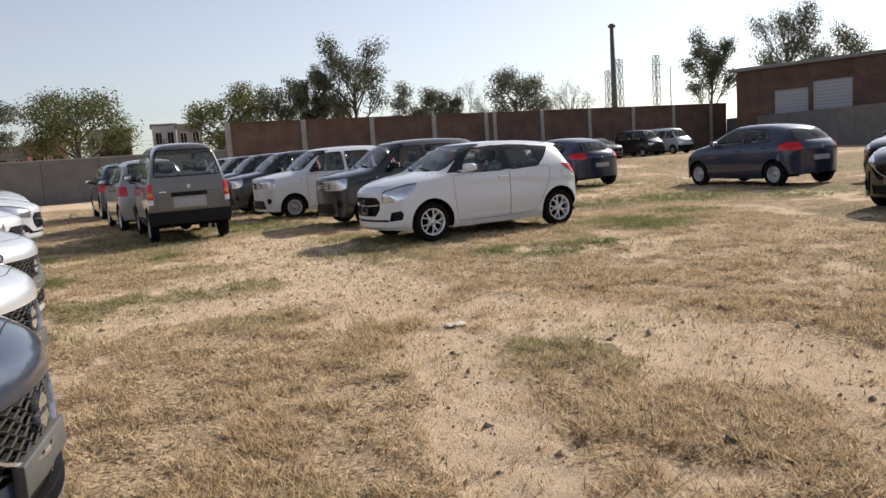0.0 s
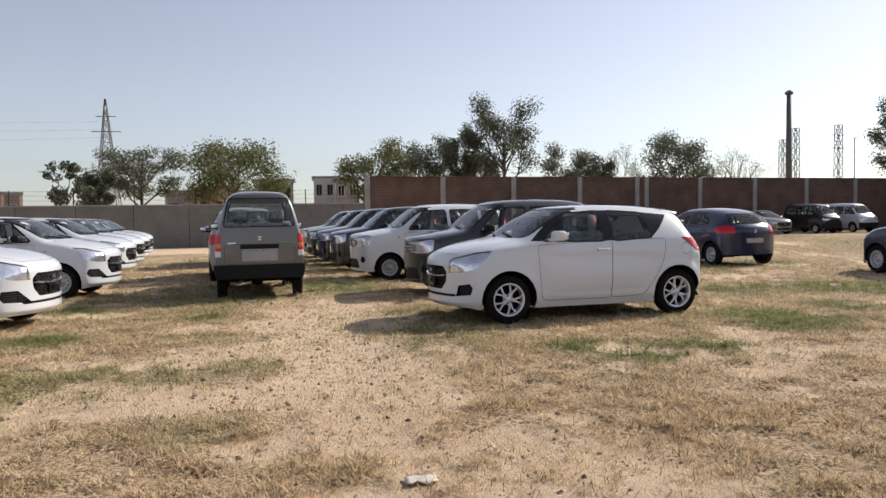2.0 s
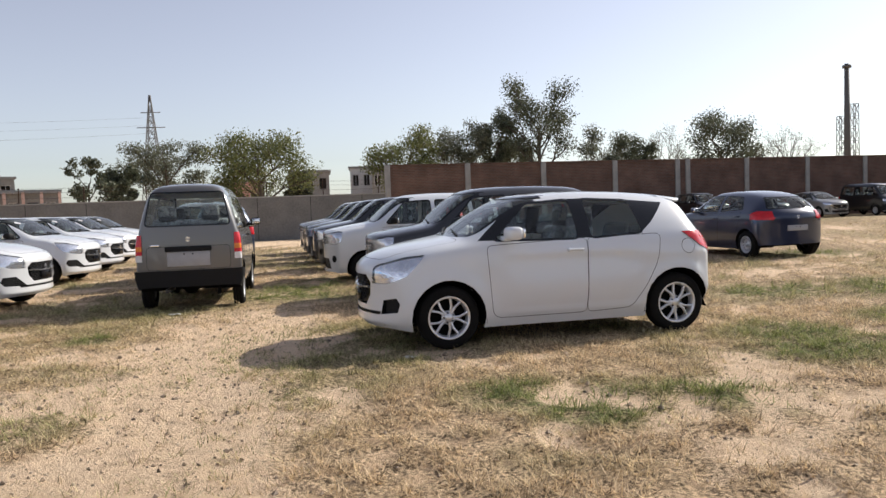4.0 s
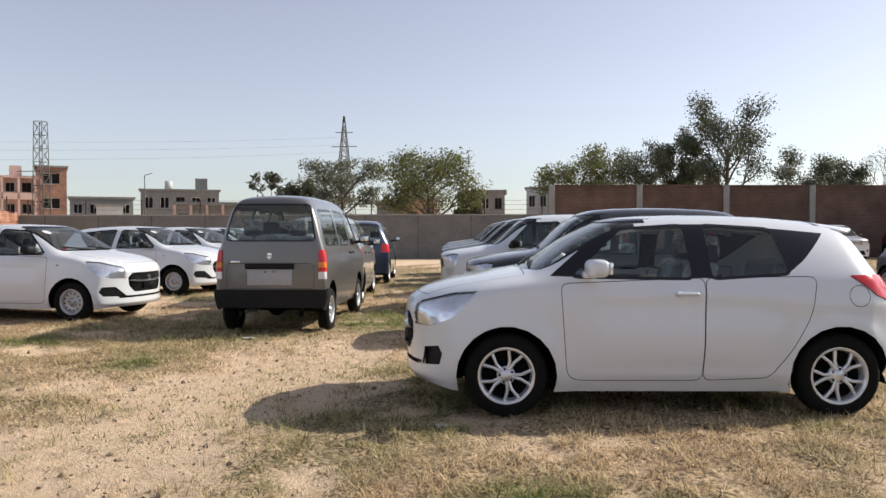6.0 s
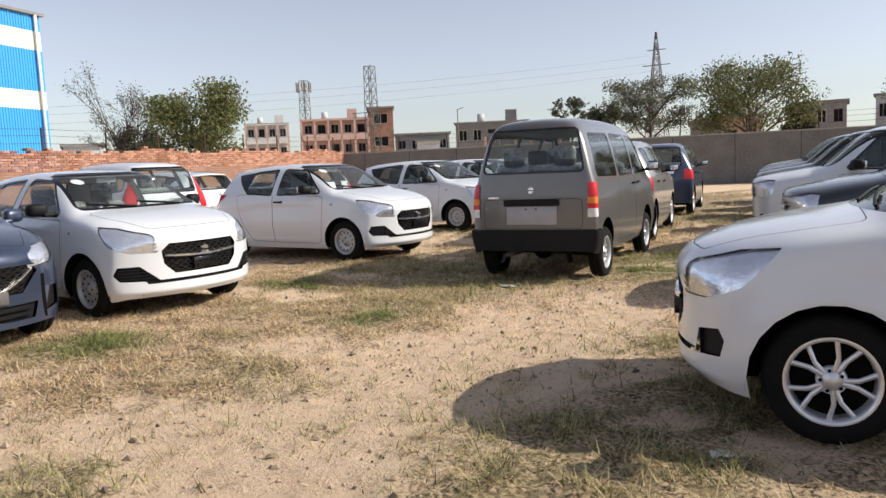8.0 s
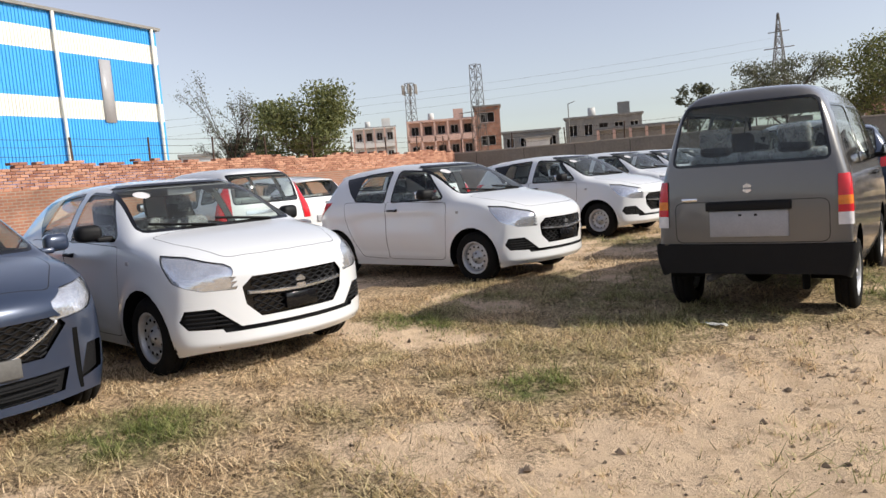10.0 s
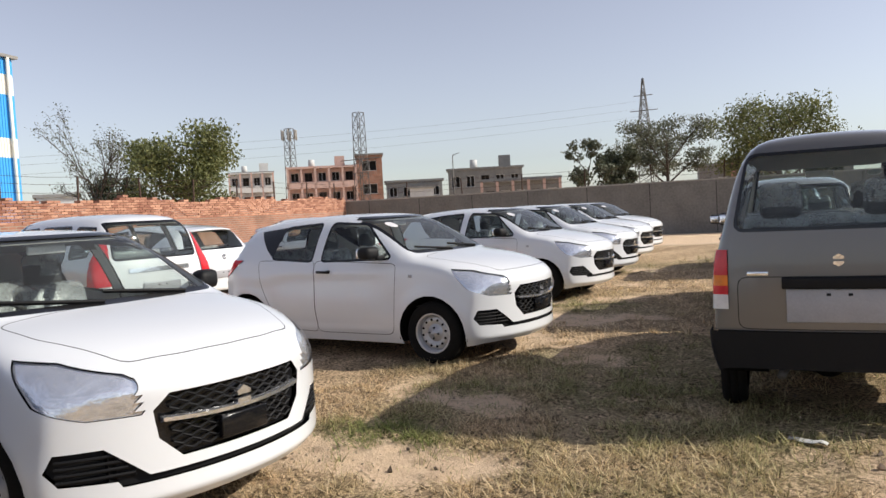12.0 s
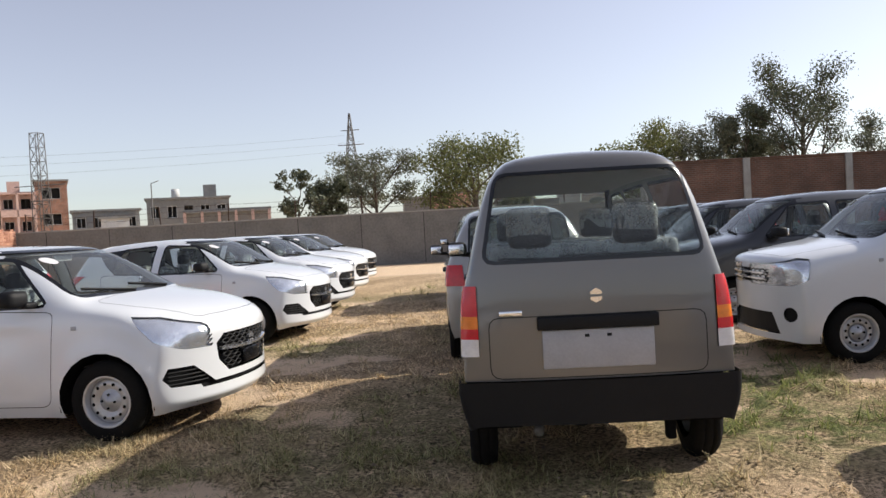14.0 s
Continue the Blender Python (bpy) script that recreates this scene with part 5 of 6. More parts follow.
bc.parent = west
tagged(bc, "rough red brick courses with a ragged top", kind="stuff")


# fence irons with wire on the walls
def fence(name, base, axis, length, z, step, label):
    f = thing(name, Matrix.Translation((base.x, base.y, 0)) @ Matrix.Rotation(math.atan2(axis.y, axis.x), 4, "Z"), label, "fence")
    n = int(length / step)
    for k in range(n + 1):
        bm = bmesh.new()
        lean = 0.05 * math.sin(k * 2.3)
        box(bm, -0.025, 0.025, -0.02, 0.02, 0, 1.15)
        for v in bm.verts:
            v.co.x += lean * v.co.z
        part("post", bm, M["rust"], f, smooth=False).location = (k * step + 0.4, 0.14, z - 0.35)
    for h in (0.3, 0.55, 0.76):
        bm = bmesh.new()
        cord(bm, [Vector((k * step / 2 + 0.4, 0.14, z + h - (0.03 if k % 2 else 0))) for k in range(2 * n + 1)], 0.006)
        part("wire", bm, M["rust"], f)
    return f


fence("wire_fence", left_end, AC, 26.5, 2.22, 2.9, "thin rusty iron posts with wire on the concrete wall")
fence("wire_fence", left_end - AL * 48, AL, 47.5, 2.35, 2.6, "thin rusty iron posts with wire on the brick wall")

# ---- beyond the walls ----
def leaf_material(name, dark, light):
    m = bpy.data.materials.new(name)
    m.use_nodes = True
    n, l = m.node_tree.nodes, m.node_tree.links
    p = n["Principled BSDF"]
    p.inputs["Roughness"].default_value = 0.6
    g, ramp = n.new("ShaderNodeNewGeometry"), n.new("ShaderNodeValToRGB")
    l.new(g.outputs["Random Per Island"], ramp.inputs[0])
    ramp.color_ramp.elements[0].color, ramp.color_ramp.elements[1].color = (*dark, 1), (*light, 1)
    l.new(ramp.outputs[0], p.inputs["Base Color"])
    tl, mx = n.new("ShaderNodeBsdfTranslucent"), n.new("ShaderNodeMixShader")
    l.new(ramp.outputs[0], tl.inputs["Color"])
    mx.inputs[0].default_value = 0.3
    l.new(p.outputs[0], mx.inputs[1]), l.new(tl.outputs[0], mx.inputs[2])
    l.new(mx.outputs[0], n["Material Output"].inputs["Surface"])
    return m


# leaf colours lightened so that they carry the haze of distance
M["leaf_dark"] = leaf_material("dark_leaves", (0.05, 0.06, 0.035), (0.13, 0.14, 0.085))
M["leaf_green"] = leaf_material("green_leaves", (0.07, 0.085, 0.03), (0.21, 0.22, 0.075))
M["leaf_grey"] = leaf_material("hazy_leaves", (0.08, 0.09, 0.06), (0.19, 0.195, 0.13))
M["bark"] = material("bark", (0.09, 0.07, 0.055), 0.9, vary=0.3, scale=4)


def bearing(cx, cy, az, d):
    return cx + d * math.sin(radians(az)), cy + d * math.cos(radians(az))


def tree(x, y, high, half, leaf, label, seed, kind="round", leaves=4200, base=0.0):
    """Trunk that forks into limbs and twigs, with leaves in clumps round the twig ends."""
    rnd = random.Random(seed)
    base = base or {"tall": 0.35, "flat": 0.5, "bare": 0.3}.get(kind, 0.3)
    t = thing("tree", pose(x, y, 0, 0, 0, rnd.uniform(0, 360)), label, "tree", "trees beyond the walls")
    wood = bmesh.new()
    tips = []

    def limb(a, d, length, r, depth):
        b = a + d * length
        mid = (a + b) / 2 + Vector((rnd.uniform(-1, 1), rnd.uniform(-1, 1), 0)) * length * 0.07
        sg = 7 if depth < 2 else 4
        tube(wood, a, mid, r, r * 0.85, sg, False), tube(wood, mid, b, r * 0.85, r * 0.68, sg, False)
        if depth >= 2:
            tips.append(mid), tips.append(b)
        if depth >= (5 if kind == "bare" else 3):
            return
        for _ in range(3 if depth < 3 else 2):
            spread = {"tall": 0.45, "flat": 0.95, "bare": 0.6}.get(kind, 0.75)
            nd = (d + Vector((rnd.uniform(-1, 1), rnd.uniform(-1, 1), rnd.uniform(-0.35, 0.6))) * spread).normalized()
            limb(b, nd, length * rnd.uniform(0.6, 0.88), r * 0.6, depth + 1)

    stem = high * {"tall": 0.62, "bare": 0.4, "flat": 0.4}.get(kind, 0.5)
    lean = Vector((rnd.uniform(-0.1, 0.1), rnd.uniform(-0.1, 0.1), 1)) * stem
    r0 = max(0.06, high * 0.02)
    tube(wood, (0, 0, -0.2), lean * 0.5, r0, r0 * 0.8, 8, False), tube(wood, lean * 0.5, lean, r0 * 0.8, r0 * 0.45, 8, False)
    count = {"bare": 7, "flat": 8, "sparse": 6}.get(kind, 11)
    for k in range(count):
        f = base + (1 - base) * (k + rnd.random()) / count
        a = k * 2.4 + rnd.uniform(-0.5, 0.5)
        up = {"tall": 0.8, "flat": 0.45, "bare": 1.1}.get(kind, 0.55) + 0.5 * f
        limb(lean * f, Vector((math.cos(a), math.sin(a), up)).normalized(), high * rnd.uniform(0.13, 0.2), r0 * 0.5 * (1.2 - 0.6 * f), 1)
    P = np.array([tuple(p) for p in tips])
    top = P[:, 2].max()
    rad = np.percentile(np.hypot(P[:, 0], P[:, 1]), 92)
    sz, sr = (high - 0.25) / top, half / rad
    for v in wood.verts:
        k = min(1.0, max(0.0, v.co.z / (high * 0.3)))
        v.co = Vector((v.co.x * (1 + (sr - 1) * k), v.co.y * (1 + (sr - 1) * k), v.co.z * sz))
    part("trunk", wood, M["bark"], t)
    P = P * np.array([sr, sr, sz])
    g = np.random.default_rng(seed)
    size = {"bare": 0.06, "flat": 0.08, "sparse": 0.11}.get(kind, 0.092)
    n = {"bare": 2600, "sparse": 2400, "tall": leaves * 3}.get(kind, leaves * 3)
    c = P[g.integers(0, len(P), n)]
    spread = half * {"bare": 0.1, "sparse": 0.1, "tall": 0.17}.get(kind, 0.17)
    c = c + np.clip(g.normal(0, 1, (n, 3)), -1.5, 1.5) * spread * np.array([1, 1, 0.7 if kind != "flat" else 0.35])
    u = g.normal(0, 1, (n, 3))
    u /= np.linalg.norm(u, axis=1)[:, None]
    w = np.cross(u, g.normal(0, 1, (n, 3)))
    w /= np.linalg.norm(w, axis=1)[:, None]
    s = size * g.uniform(0.5, 1.3, (n, 1))
    V = np.stack([c + u * s, c + w * s * 0.55, c - u * s, c - w * s * 0.55], 1).reshape(-1, 3)
    me = array_mesh("crown", V, np.arange(n * 4).reshape(-1, 4))
    me.materials.append(leaf)
    crown = new("crown", me)
    crown.parent = t
    return t


for az, d, el, hw, leaf, kind, lab in (
        (-15.6, 62, 5.85, 2.4, "leaf_green", "round", "light green leafy tree beyond the brick wall"), (-11.9, 66, 6.2, 1.9, "leaf_grey", "round", "haze-paled green tree beyond the brick wall"),
        (-9.1, 68, 7.1, 1.2, "leaf_dark", "tall", "slender dark tree beyond the brick wall"), (-6.0, 66, 9.25, 2.5, "leaf_dark", "tall", "tall dark tree with an open crown"),
        (-8.2, 75, 4.9, 1.6, "leaf_grey", "round", "low haze-paled tree beyond the brick wall"), (-1.5, 70, 5.5, 1.9, "leaf_grey", "round", "haze-paled green tree beyond the brick wall"), (1.0, 66, 4.6, 1.4, "leaf_dark", "round", "low dark tree beyond the brick wall"),
        (3.0, 80, 5.3, 1.5, "leaf_grey", "bare", "thin nearly bare tree"), (6.6, 72, 5.9, 2.4, "leaf_dark", "round", "broad dark tree beyond the brick wall"), (11.0, 85, 5.0, 2.0, "leaf_grey", "bare", "thin nearly bare tree")):
    x, y = bearing(1.06, 3.26, az, d)
    tree(x, y, 1.4 + d * math.tan(radians(el)), d * math.tan(radians(hw)), M[leaf], lab, int(2000 + az * 7), kind)
for az, d, el, hw, leaf, kind, lab in ((20.5, 80, 7.2, 1.7, "leaf_dark", "tall", "tall open tree beyond the brick wall"), (25.2, 84, 8.4, 2.2, "leaf_dark", "tall", "tall open tree beyond the shed"), (28.6, 84, 6.6, 2.0, "leaf_dark", "tall", "tall open tree beyond the shed")):
    x, y = bearing(0.0, 0.3, az, d)
    tree(x, y, 1.4 + d * math.tan(radians(el)), d * math.tan(radians(hw)), M[leaf], lab, int(2000 + az * 7), kind)
for az, d, el, hw, leaf, kind, lab in ((-28.9, 55, 6.15, 3.3, "leaf_green", "round", "round yellow-green tree beyond the concrete wall"), (-35.7, 58, 5.5, 2.7, "leaf_grey", "flat", "flat-topped thorn tree beyond the concrete wall"),
                                       (-41.3, 52, 4.6, 1.5, "leaf_dark", "sparse", "sparse shrub beyond the concrete wall"), (-38.9, 54, 4.0, 1.0, "leaf_dark", "round", "small dark shrub beyond the concrete wall"), (-26.0, 60, 3.2, 0.9, "leaf_dark", "round", "small dark shrub beyond the concrete wall")):
    x, y = bearing(2.03, 8.2, az, d)
    tree(x, y, 1.4 + d * math.tan(radians(el)), d * math.tan(radians(hw)), M[leaf], lab, int(2000 + az * 7), kind, 5200 if kind == "round" else 4200)
for az, d, el, hw, leaf, kind, lab in ((-68.6, 45, 6.5, 3.3, "leaf_green", "round", "broad leafy tree beyond the red brick wall"), (-73.4, 47, 8.0, 2.7, "leaf_grey", "bare", "bare-branched tree beyond the red brick wall"), (-72.5, 50, 3.6, 1.6, "leaf_dark", "round", "low dark bush beyond the red brick wall")):
    x, y = bearing(1.03, 9.2, az, d)
    tree(x, y, 1.4 + d * math.tan(radians(el)), d * math.tan(radians(hw)), M[leaf], lab, int(2000 + az * 7), kind, 6000)


# lattice masts, chimney


def lattice_mast(name, x, y, high, w0, w1, label, bays, arms=()):
    t = thing(name, pose(x, y, 0, 0, 0, 20), label, "mast")
    leg = lambda k, f: Vector(((1 if k in (0, 1) else -1) * (w0 + (w1 - w0) * f) / 2, (1 if k in (0, 3) else -1) * (w0 + (w1 - w0) * f) / 2, high * f))
    r = max(0.05, high * 0.0035)
    for k in range(4):
        bm = bmesh.new()
        tube(bm, leg(k, 0), leg(k, 1), r, r, 5)
        part("leg", bm, M["galv"], t)
        bm = bmesh.new()
        for i in range(bays):
            a, b = i / bays, (i + 1) / bays
            tube(bm, leg(k, a), leg((k + 1) % 4, b), r * 0.6, r * 0.6, 4, False), tube(bm, leg((k + 1) % 4, a), leg(k, b), r * 0.6, r * 0.6, 4, False), tube(bm, leg(k, b), leg((k + 1) % 4, b), r * 0.6, r * 0.6, 4, False)
        tagged(part("bracing", bm, M["galv"], t), kind="stuff")
    for z, half in arms:
        bm = bmesh.new()
        tube(bm, (-half, 0, z), (half, 0, z), r, r, 5)
        part("cross_arm", bm, M["galv"], t)
    return t


x, y = bearing(2.03, 8.2, -35.2, 190)
lattice_mast("transmission_tower", x, y, 30, 5.5, 0.25, "tapering steel lattice power tower", 12, ((26, 2.2), (22.5, 3.2)))
x, y = bearing(2.03, 8.2, -55.85, 118)
lattice_mast("lattice_mast", x, y, 16.6, 1.7, 1.2, "straight steel lattice mast before the brick building", 9, ((9.8, 3.6), (7.8, 1.6)))
x, y = bearing(2.03, 8.2, -60.7, 160)
cell = lattice_mast("telecom_mast", x, y, 19.5, 2.0, 1.3, "telecom mast with antenna panels at its head", 10)
for k in range(6):
    bm = bmesh.new()
    a = k * math.pi / 3
    box(bm, -0.15, 0.15, -0.1, 0.1, -1.0, 1.0, 0.03)
    o = part("antenna", bm, M["concrete_post"], cell)
    o.location = (1.5 * math.cos(a), 1.5 * math.sin(a), 18.2)
x, y = bearing(1.06, 3.26, 14.08, 130)
ch = thing("chimney", pose(x, y, 0), "tall thin factory chimney with a collar", "chimney")
bm = bmesh.new()
tube(bm, (0, 0, 0), (0, 0, 20.2), 0.55, 0.34, 14)
part("stack", bm, M["galv"], ch)
bm = bmesh.new()
tube(bm, (0, 0, 19.6), (0, 0, 20.0), 0.62, 0.62, 14)
part("collar", bm, M["galv"], ch)
for az, h in ((14.5, 14.5), (13.7, 12.8), (17.1, 14.6)):
    x, y = bearing(1.06, 3.26, az, 132)
    lattice_mast("lattice_mast", x, y, h, 1.0, 0.8, "small steel lattice mast beyond the wall", 8, ((h - 1.5, 1.2), (h - 3.5, 1.2)) if az > 17 else ())
for az, h in ((18.4, 11.0), (-49.5, 9.0), (-14.0, 6.0), (9.9, 7.2)):
    x, y = bearing(2.03, 8.2, az, 90)
    lp = thing("street_lamp", pose(x, y, 0, 0, 0, 40), "thin grey lamp post beyond the wall", "lamp post")
    bm = bmesh.new()
    tube(bm, (0, 0, 0), (0, 0, h * 0.85), 0.07, 0.05), tube(bm, (0, 0, h * 0.85), (0.8, 0, h * 0.88), 0.04, 0.03)
    part("pole", bm, M["galv"], lp)
cable = thing("power_line", pose(0, 0, 0), "thin sagging power lines between the masts", "cable")
for dz, da in ((0, 0), (1.2, 0.6), (2.2, -0.5)):
    bm = bmesh.new()
    a, b = Vector((*bearing(2.03, 8.2, -92, 130), 8.5 + dz)), Vector((*bearing(2.03, 8.2, -35.2 + da, 188), 21 + dz * 1.6))
    cord(bm, [a.lerp(b, k / 16) - Vector((0, 0, 7.0 * k / 16 * (1 - k / 16))) for k in range(17)], 0.016, 3)
    part("wire", bm, M["galv"], cable)

# houses
M["plaster_white"] = material("white_plaster", (0.55, 0.55, 0.54), 0.9, vary=0.2, scale=0.5)
M["plaster_grey"] = material("grey_plaster", (0.22, 0.215, 0.205), 0.9, vary=0.25, scale=0.5)
M["plaster_pink"] = material("pink_plaster", (0.5, 0.27, 0.24), 0.9, vary=0.2, scale=0.5)
M["plaster_rose"] = material("rose_plaster", (0.52, 0.36, 0.31), 0.9, vary=0.2, scale=0.4)
M["void"] = material("painted_room_shade", (0.03, 0.028, 0.026), 0.8, vary=0.2)


def house(cx, cy, az0, az1, d, top, mat, label, storeys, bays, slab_out=0.0, tank=False, name="house", deep=8.0):
    """A flat-roofed house whose front spans two bearings seen from (cx, cy)."""
    a, b = Vector(bearing(cx, cy, az0, d)), Vector(bearing(cx, cy, az1, d))
    w = (b - a).length
    h = thing(name, Matrix.Translation((a.x, a.y, 0)) @ Matrix.Rotation(math.atan2(b.y - a.y, b.x - a.x), 4, "Z"), label, "building", "houses beyond the walls")
    bm = bmesh.new()
    sh = top / storeys
    bw = w / bays
    # front wall with real openings, then sides, back and roof
    for i in range(storeys):
        z0 = i * sh
        for lo, hi in ((0, 0.32), (0.76, 1.0)):
            box(bm, 0, w, 0, 0.3, z0 + lo * sh, z0 + hi * sh)
        for k in range(bays + 1):
            x0, x1 = max(0, (k - 0.22) * bw), min(w, (k + 0.22) * bw)
            box(bm, x0, x1, 0.002, 0.298, z0 + 0.32 * sh, z0 + 0.76 * sh)
    box(bm, 0, 0.3, 0.3, deep, 0, top), box(bm, w - 0.3, w, 0.3, deep, 0, top), box(bm, 0.3, w - 0.3, deep - 0.3, deep, 0, top)
    part("wall", bm, M[mat], h, smooth=False)
    bm = bmesh.new()
    box(bm, -0.25, w + 0.25, -0.3, deep + 0.25, top, top + 0.25)
    part("roof", bm, M["plaster_grey"] if mat != "plaster_rose" else M["plaster_rose"], h, smooth=False)
    # near-black sheet behind the openings stands in for the rooms' shade
    bm = bmesh.new()
    box(bm, 0.32, w - 0.32, 1.2, 1.3, 0.1, top - 0.1)
    part("room_shade_sheet", bm, M["void"], h, smooth=False)
    for i in range(storeys):
        for k in range(bays):
            bm = bmesh.new()
            z0, x0 = (i + 0.32) * sh, (k + 0.22) * bw
            x1, z1 = (k + 0.78) * bw, (i + 0.76) * sh
            for q in ((x0, x0 + 0.06, z0, z1), (x1 - 0.06, x1, z0, z1), (x0, x1, z0, z0 + 0.06), (x0, x1, z1 - 0.06, z1), ((x0 + x1) / 2 - 0.03, (x0 + x1) / 2 + 0.03, z0, z1)):
                box(bm, q[0], q[1], 0.12, 0.18, q[2], q[3])
            part("window_frame", bm, M["plaster_white" if (i + k) % 3 else "galv"], h, smooth=False)
    if slab_out:
        for i in range(1, storeys + 1):
            bm = bmesh.new()
            box(bm, -0.2, w + 0.2, -slab_out, -0.002, i * sh - 0.15, i * sh + 0.05)
            part("balcony_slab", bm, M[mat], h, smooth=False)
            if i < storeys:
                bm = bmesh.new()
                box(bm, -0.2, w + 0.2, -slab_out, -slab_out + 0.1, i * sh + 0.05, i * sh + 0.85)
                part("balcony_wall", bm, M[mat], h, smooth=False)
        for k in range(bays + 1):
            bm = bmesh.new()
            box(bm, k * bw - 0.15, k * bw + 0.15, -slab_out, -slab_out + 0.25, 0, top)
            part("column", bm, M["plaster_rose"], h, smooth=False)
    if tank:
        bm = bmesh.new()
        box(bm, w * 0.7, w * 0.7 + 1.6, 2, 4, top + 0.25, top + 1.9)
        part("roof_hut", bm, M[mat], h, smooth=False)
        bm = bmesh.new()
        tube(bm, (w * 0.35, 3, top + 0.25), (w * 0.35, 3, top + 1.5), 0.55, 0.5, 12)
        part("water_tank", bm, M["plaster_white"], h)
    return h


house(2.03, 8.2, -61.0, -56.2, 130, 9.6, "plaster_rose", "rose-plastered block with open balconies", 3, 5, 1.3, True)
house(2.03, 8.2, -56.15, -54.3, 129, 11.2, "brick_red", "bare red brick stair tower of the block", 3, 1)
house(2.03, 8.2, -65.0, -62.0, 150, 10.4, "plaster_white", "white flat-roofed town house", 3, 4, 0.8, True)
house(2.03, 8.2, -54.2, -50.2, 105, 5.6, "plaster_grey", "low grey flat-roofed house", 2, 4)
house(2.03, 8.2, -52.6, -50.9, 96, 4.4, "plaster_white", "small cream house beyond the wall", 1, 2)
house(2.03, 8.2, -49.7, -44.4, 110, 7.0, "plaster_grey", "dark grey flat-roofed house with roof tanks", 2, 5, 0.0, True)
house(2.03, 8.2, -47.5, -42.0, 92, 4.6, "plaster_grey", "low dark house with a flat roof", 1, 5, 0.6)
house(2.03, 8.2, -33.0, -31.0, 76, 4.2, "plaster_grey", "small grey house beside the pink house", 1, 2)
house(2.03, 8.2, -31.0, -28.4, 75, 4.5, "plaster_pink", "pink house beyond the concrete wall", 1, 2)
house(1.06, 3.26, -24.4, -21.6, 100, 6.4, "plaster_grey", "grey flat-roofed house beyond the concrete wall", 2, 3)
house(1.06, 3.26, -20.1, -18.5, 105, 7.0, "plaster_white", "pale flat-roofed house beyond the concrete wall", 2, 2)
house(1.06, 3.26, -18.5, -16.8, 100, 6.6, "plaster_grey", "grey flat-roofed house beyond the brick wall", 2, 2)
house(1.03, 9.2, -77.3, -74.9, 75, 4.4, "plaster_white", "low white house beyond the red brick wall", 1, 2)

# dark brick store at the far right with two pale shutters
x0, y0 = bearing(0.0, 0.3, 22.3, 66)
x1, y1 = bearing(0.0, 0.3, 36.0, 60)
a, b = Vector((x0, y0)), Vector((x1, y1))
store = thing("storehouse", Matrix.Translation((x0, y0, 0)) @ Matrix.Rotation(math.atan2(y1 - y0, x1 - x0), 4, "Z"), "dark brick storehouse with pale metal shutters", "building")
w = (b - a).length
for q in ((0, 3.0, 0, 0.3, 0, 5.9), (5.6, 5.9, 0, 0.3, 0, 5.9), (8.7, w, 0, 0.3, 0, 5.9), (3.0, 5.6, 0.002, 0.3, 4.2, 5.9), (5.9, 8.7, 0.002, 0.3, 4.6, 5.9), (0, 0.3, 0.3, 9, 0, 5.9)):
    bm = bmesh.new()
    box(bm, *q)
    part("wall", bm, M["brick_dark"], store, smooth=False)
bm = bmesh.new()
box(bm, -0.4, w, -0.5, 9.3, 5.9, 6.15)
part("roof", bm, M["plaster_grey"], store, smooth=False)
for s0, s1, zt in ((3.0, 5.6, 4.2), (5.9, 8.7, 4.6)):
    bm = bmesh.new()
    n = int(zt / 0.12)
    edge = [(0.12 + 0.02 * (k % 2), k * zt / n) for k in range(n + 1)]
    a0, b0 = [bm.verts.new((s0, y, z)) for y, z in edge], [bm.verts.new((s1, y, z)) for y, z in edge]
    for k in range(n):
        bm.faces.new((a0[k], b0[k], b0[k + 1], a0[k + 1]))
    part("shutter", bm, M["plate"], store, "pale metal roller shutter", smooth=False)

# blue and cream profiled steel shed
M["steel_blue"] = material("blue_profiled_steel", (0.045, 0.32, 0.7), 0.45, vary=0.1, scale=0.6)
M["steel_cream"] = material("cream_profiled_steel", (0.72, 0.71, 0.65), 0.45, vary=0.1, scale=0.6)
a, d = Vector((-62.6, 22.7)), Vector((0.59, -0.81)).normalized()
shed = thing("steel_shed", Matrix.Translation((a.x, a.y, 0)) @ Matrix.Rotation(math.atan2(d.y, d.x), 4, "Z"), "tall blue and cream profiled steel shed", "building")
SH, SL = 13.7, 34.0


def ribbed(z0, z1):
    bm = bmesh.new()
    n = int(SL / 0.25)
    prof = []
    for k in range(n):
        x = k * 0.25
        prof += [(x, 0.0), (x + 0.15, 0.0), (x + 0.17, 0.05), (x + 0.23, 0.05)]
    lo = [bm.verts.new((x, y, z0)) for x, y in prof]
    hi = [bm.verts.new((x, y, z1)) for x, y in prof]
    for i in range(len(prof) - 1):
        bm.faces.new((lo[i], lo[i + 1], hi[i + 1], hi[i]))
    return bm


for z0, z1, mt in ((0, 6.8, "steel_blue"), (6.8, 8.15, "steel_cream"), (8.15, 11.15, "steel_blue"), (11.15, 12.55, "steel_cream"), (12.55, SH, "steel_blue")):
    part("cladding", ribbed(z0, z1), M[mt], shed, smooth=False)
bm = bmesh.new()
box(bm, -0.05, SL, -18, -0.02, 0, SH - 0.1)
part("wall", bm, M["steel_blue"], shed, smooth=False)
bm = bmesh.new()
box(bm, -0.3, SL, -18.3, 0.3, SH, SH + 0.2)
part("roof", bm, M["plaster_grey"], shed, smooth=False)
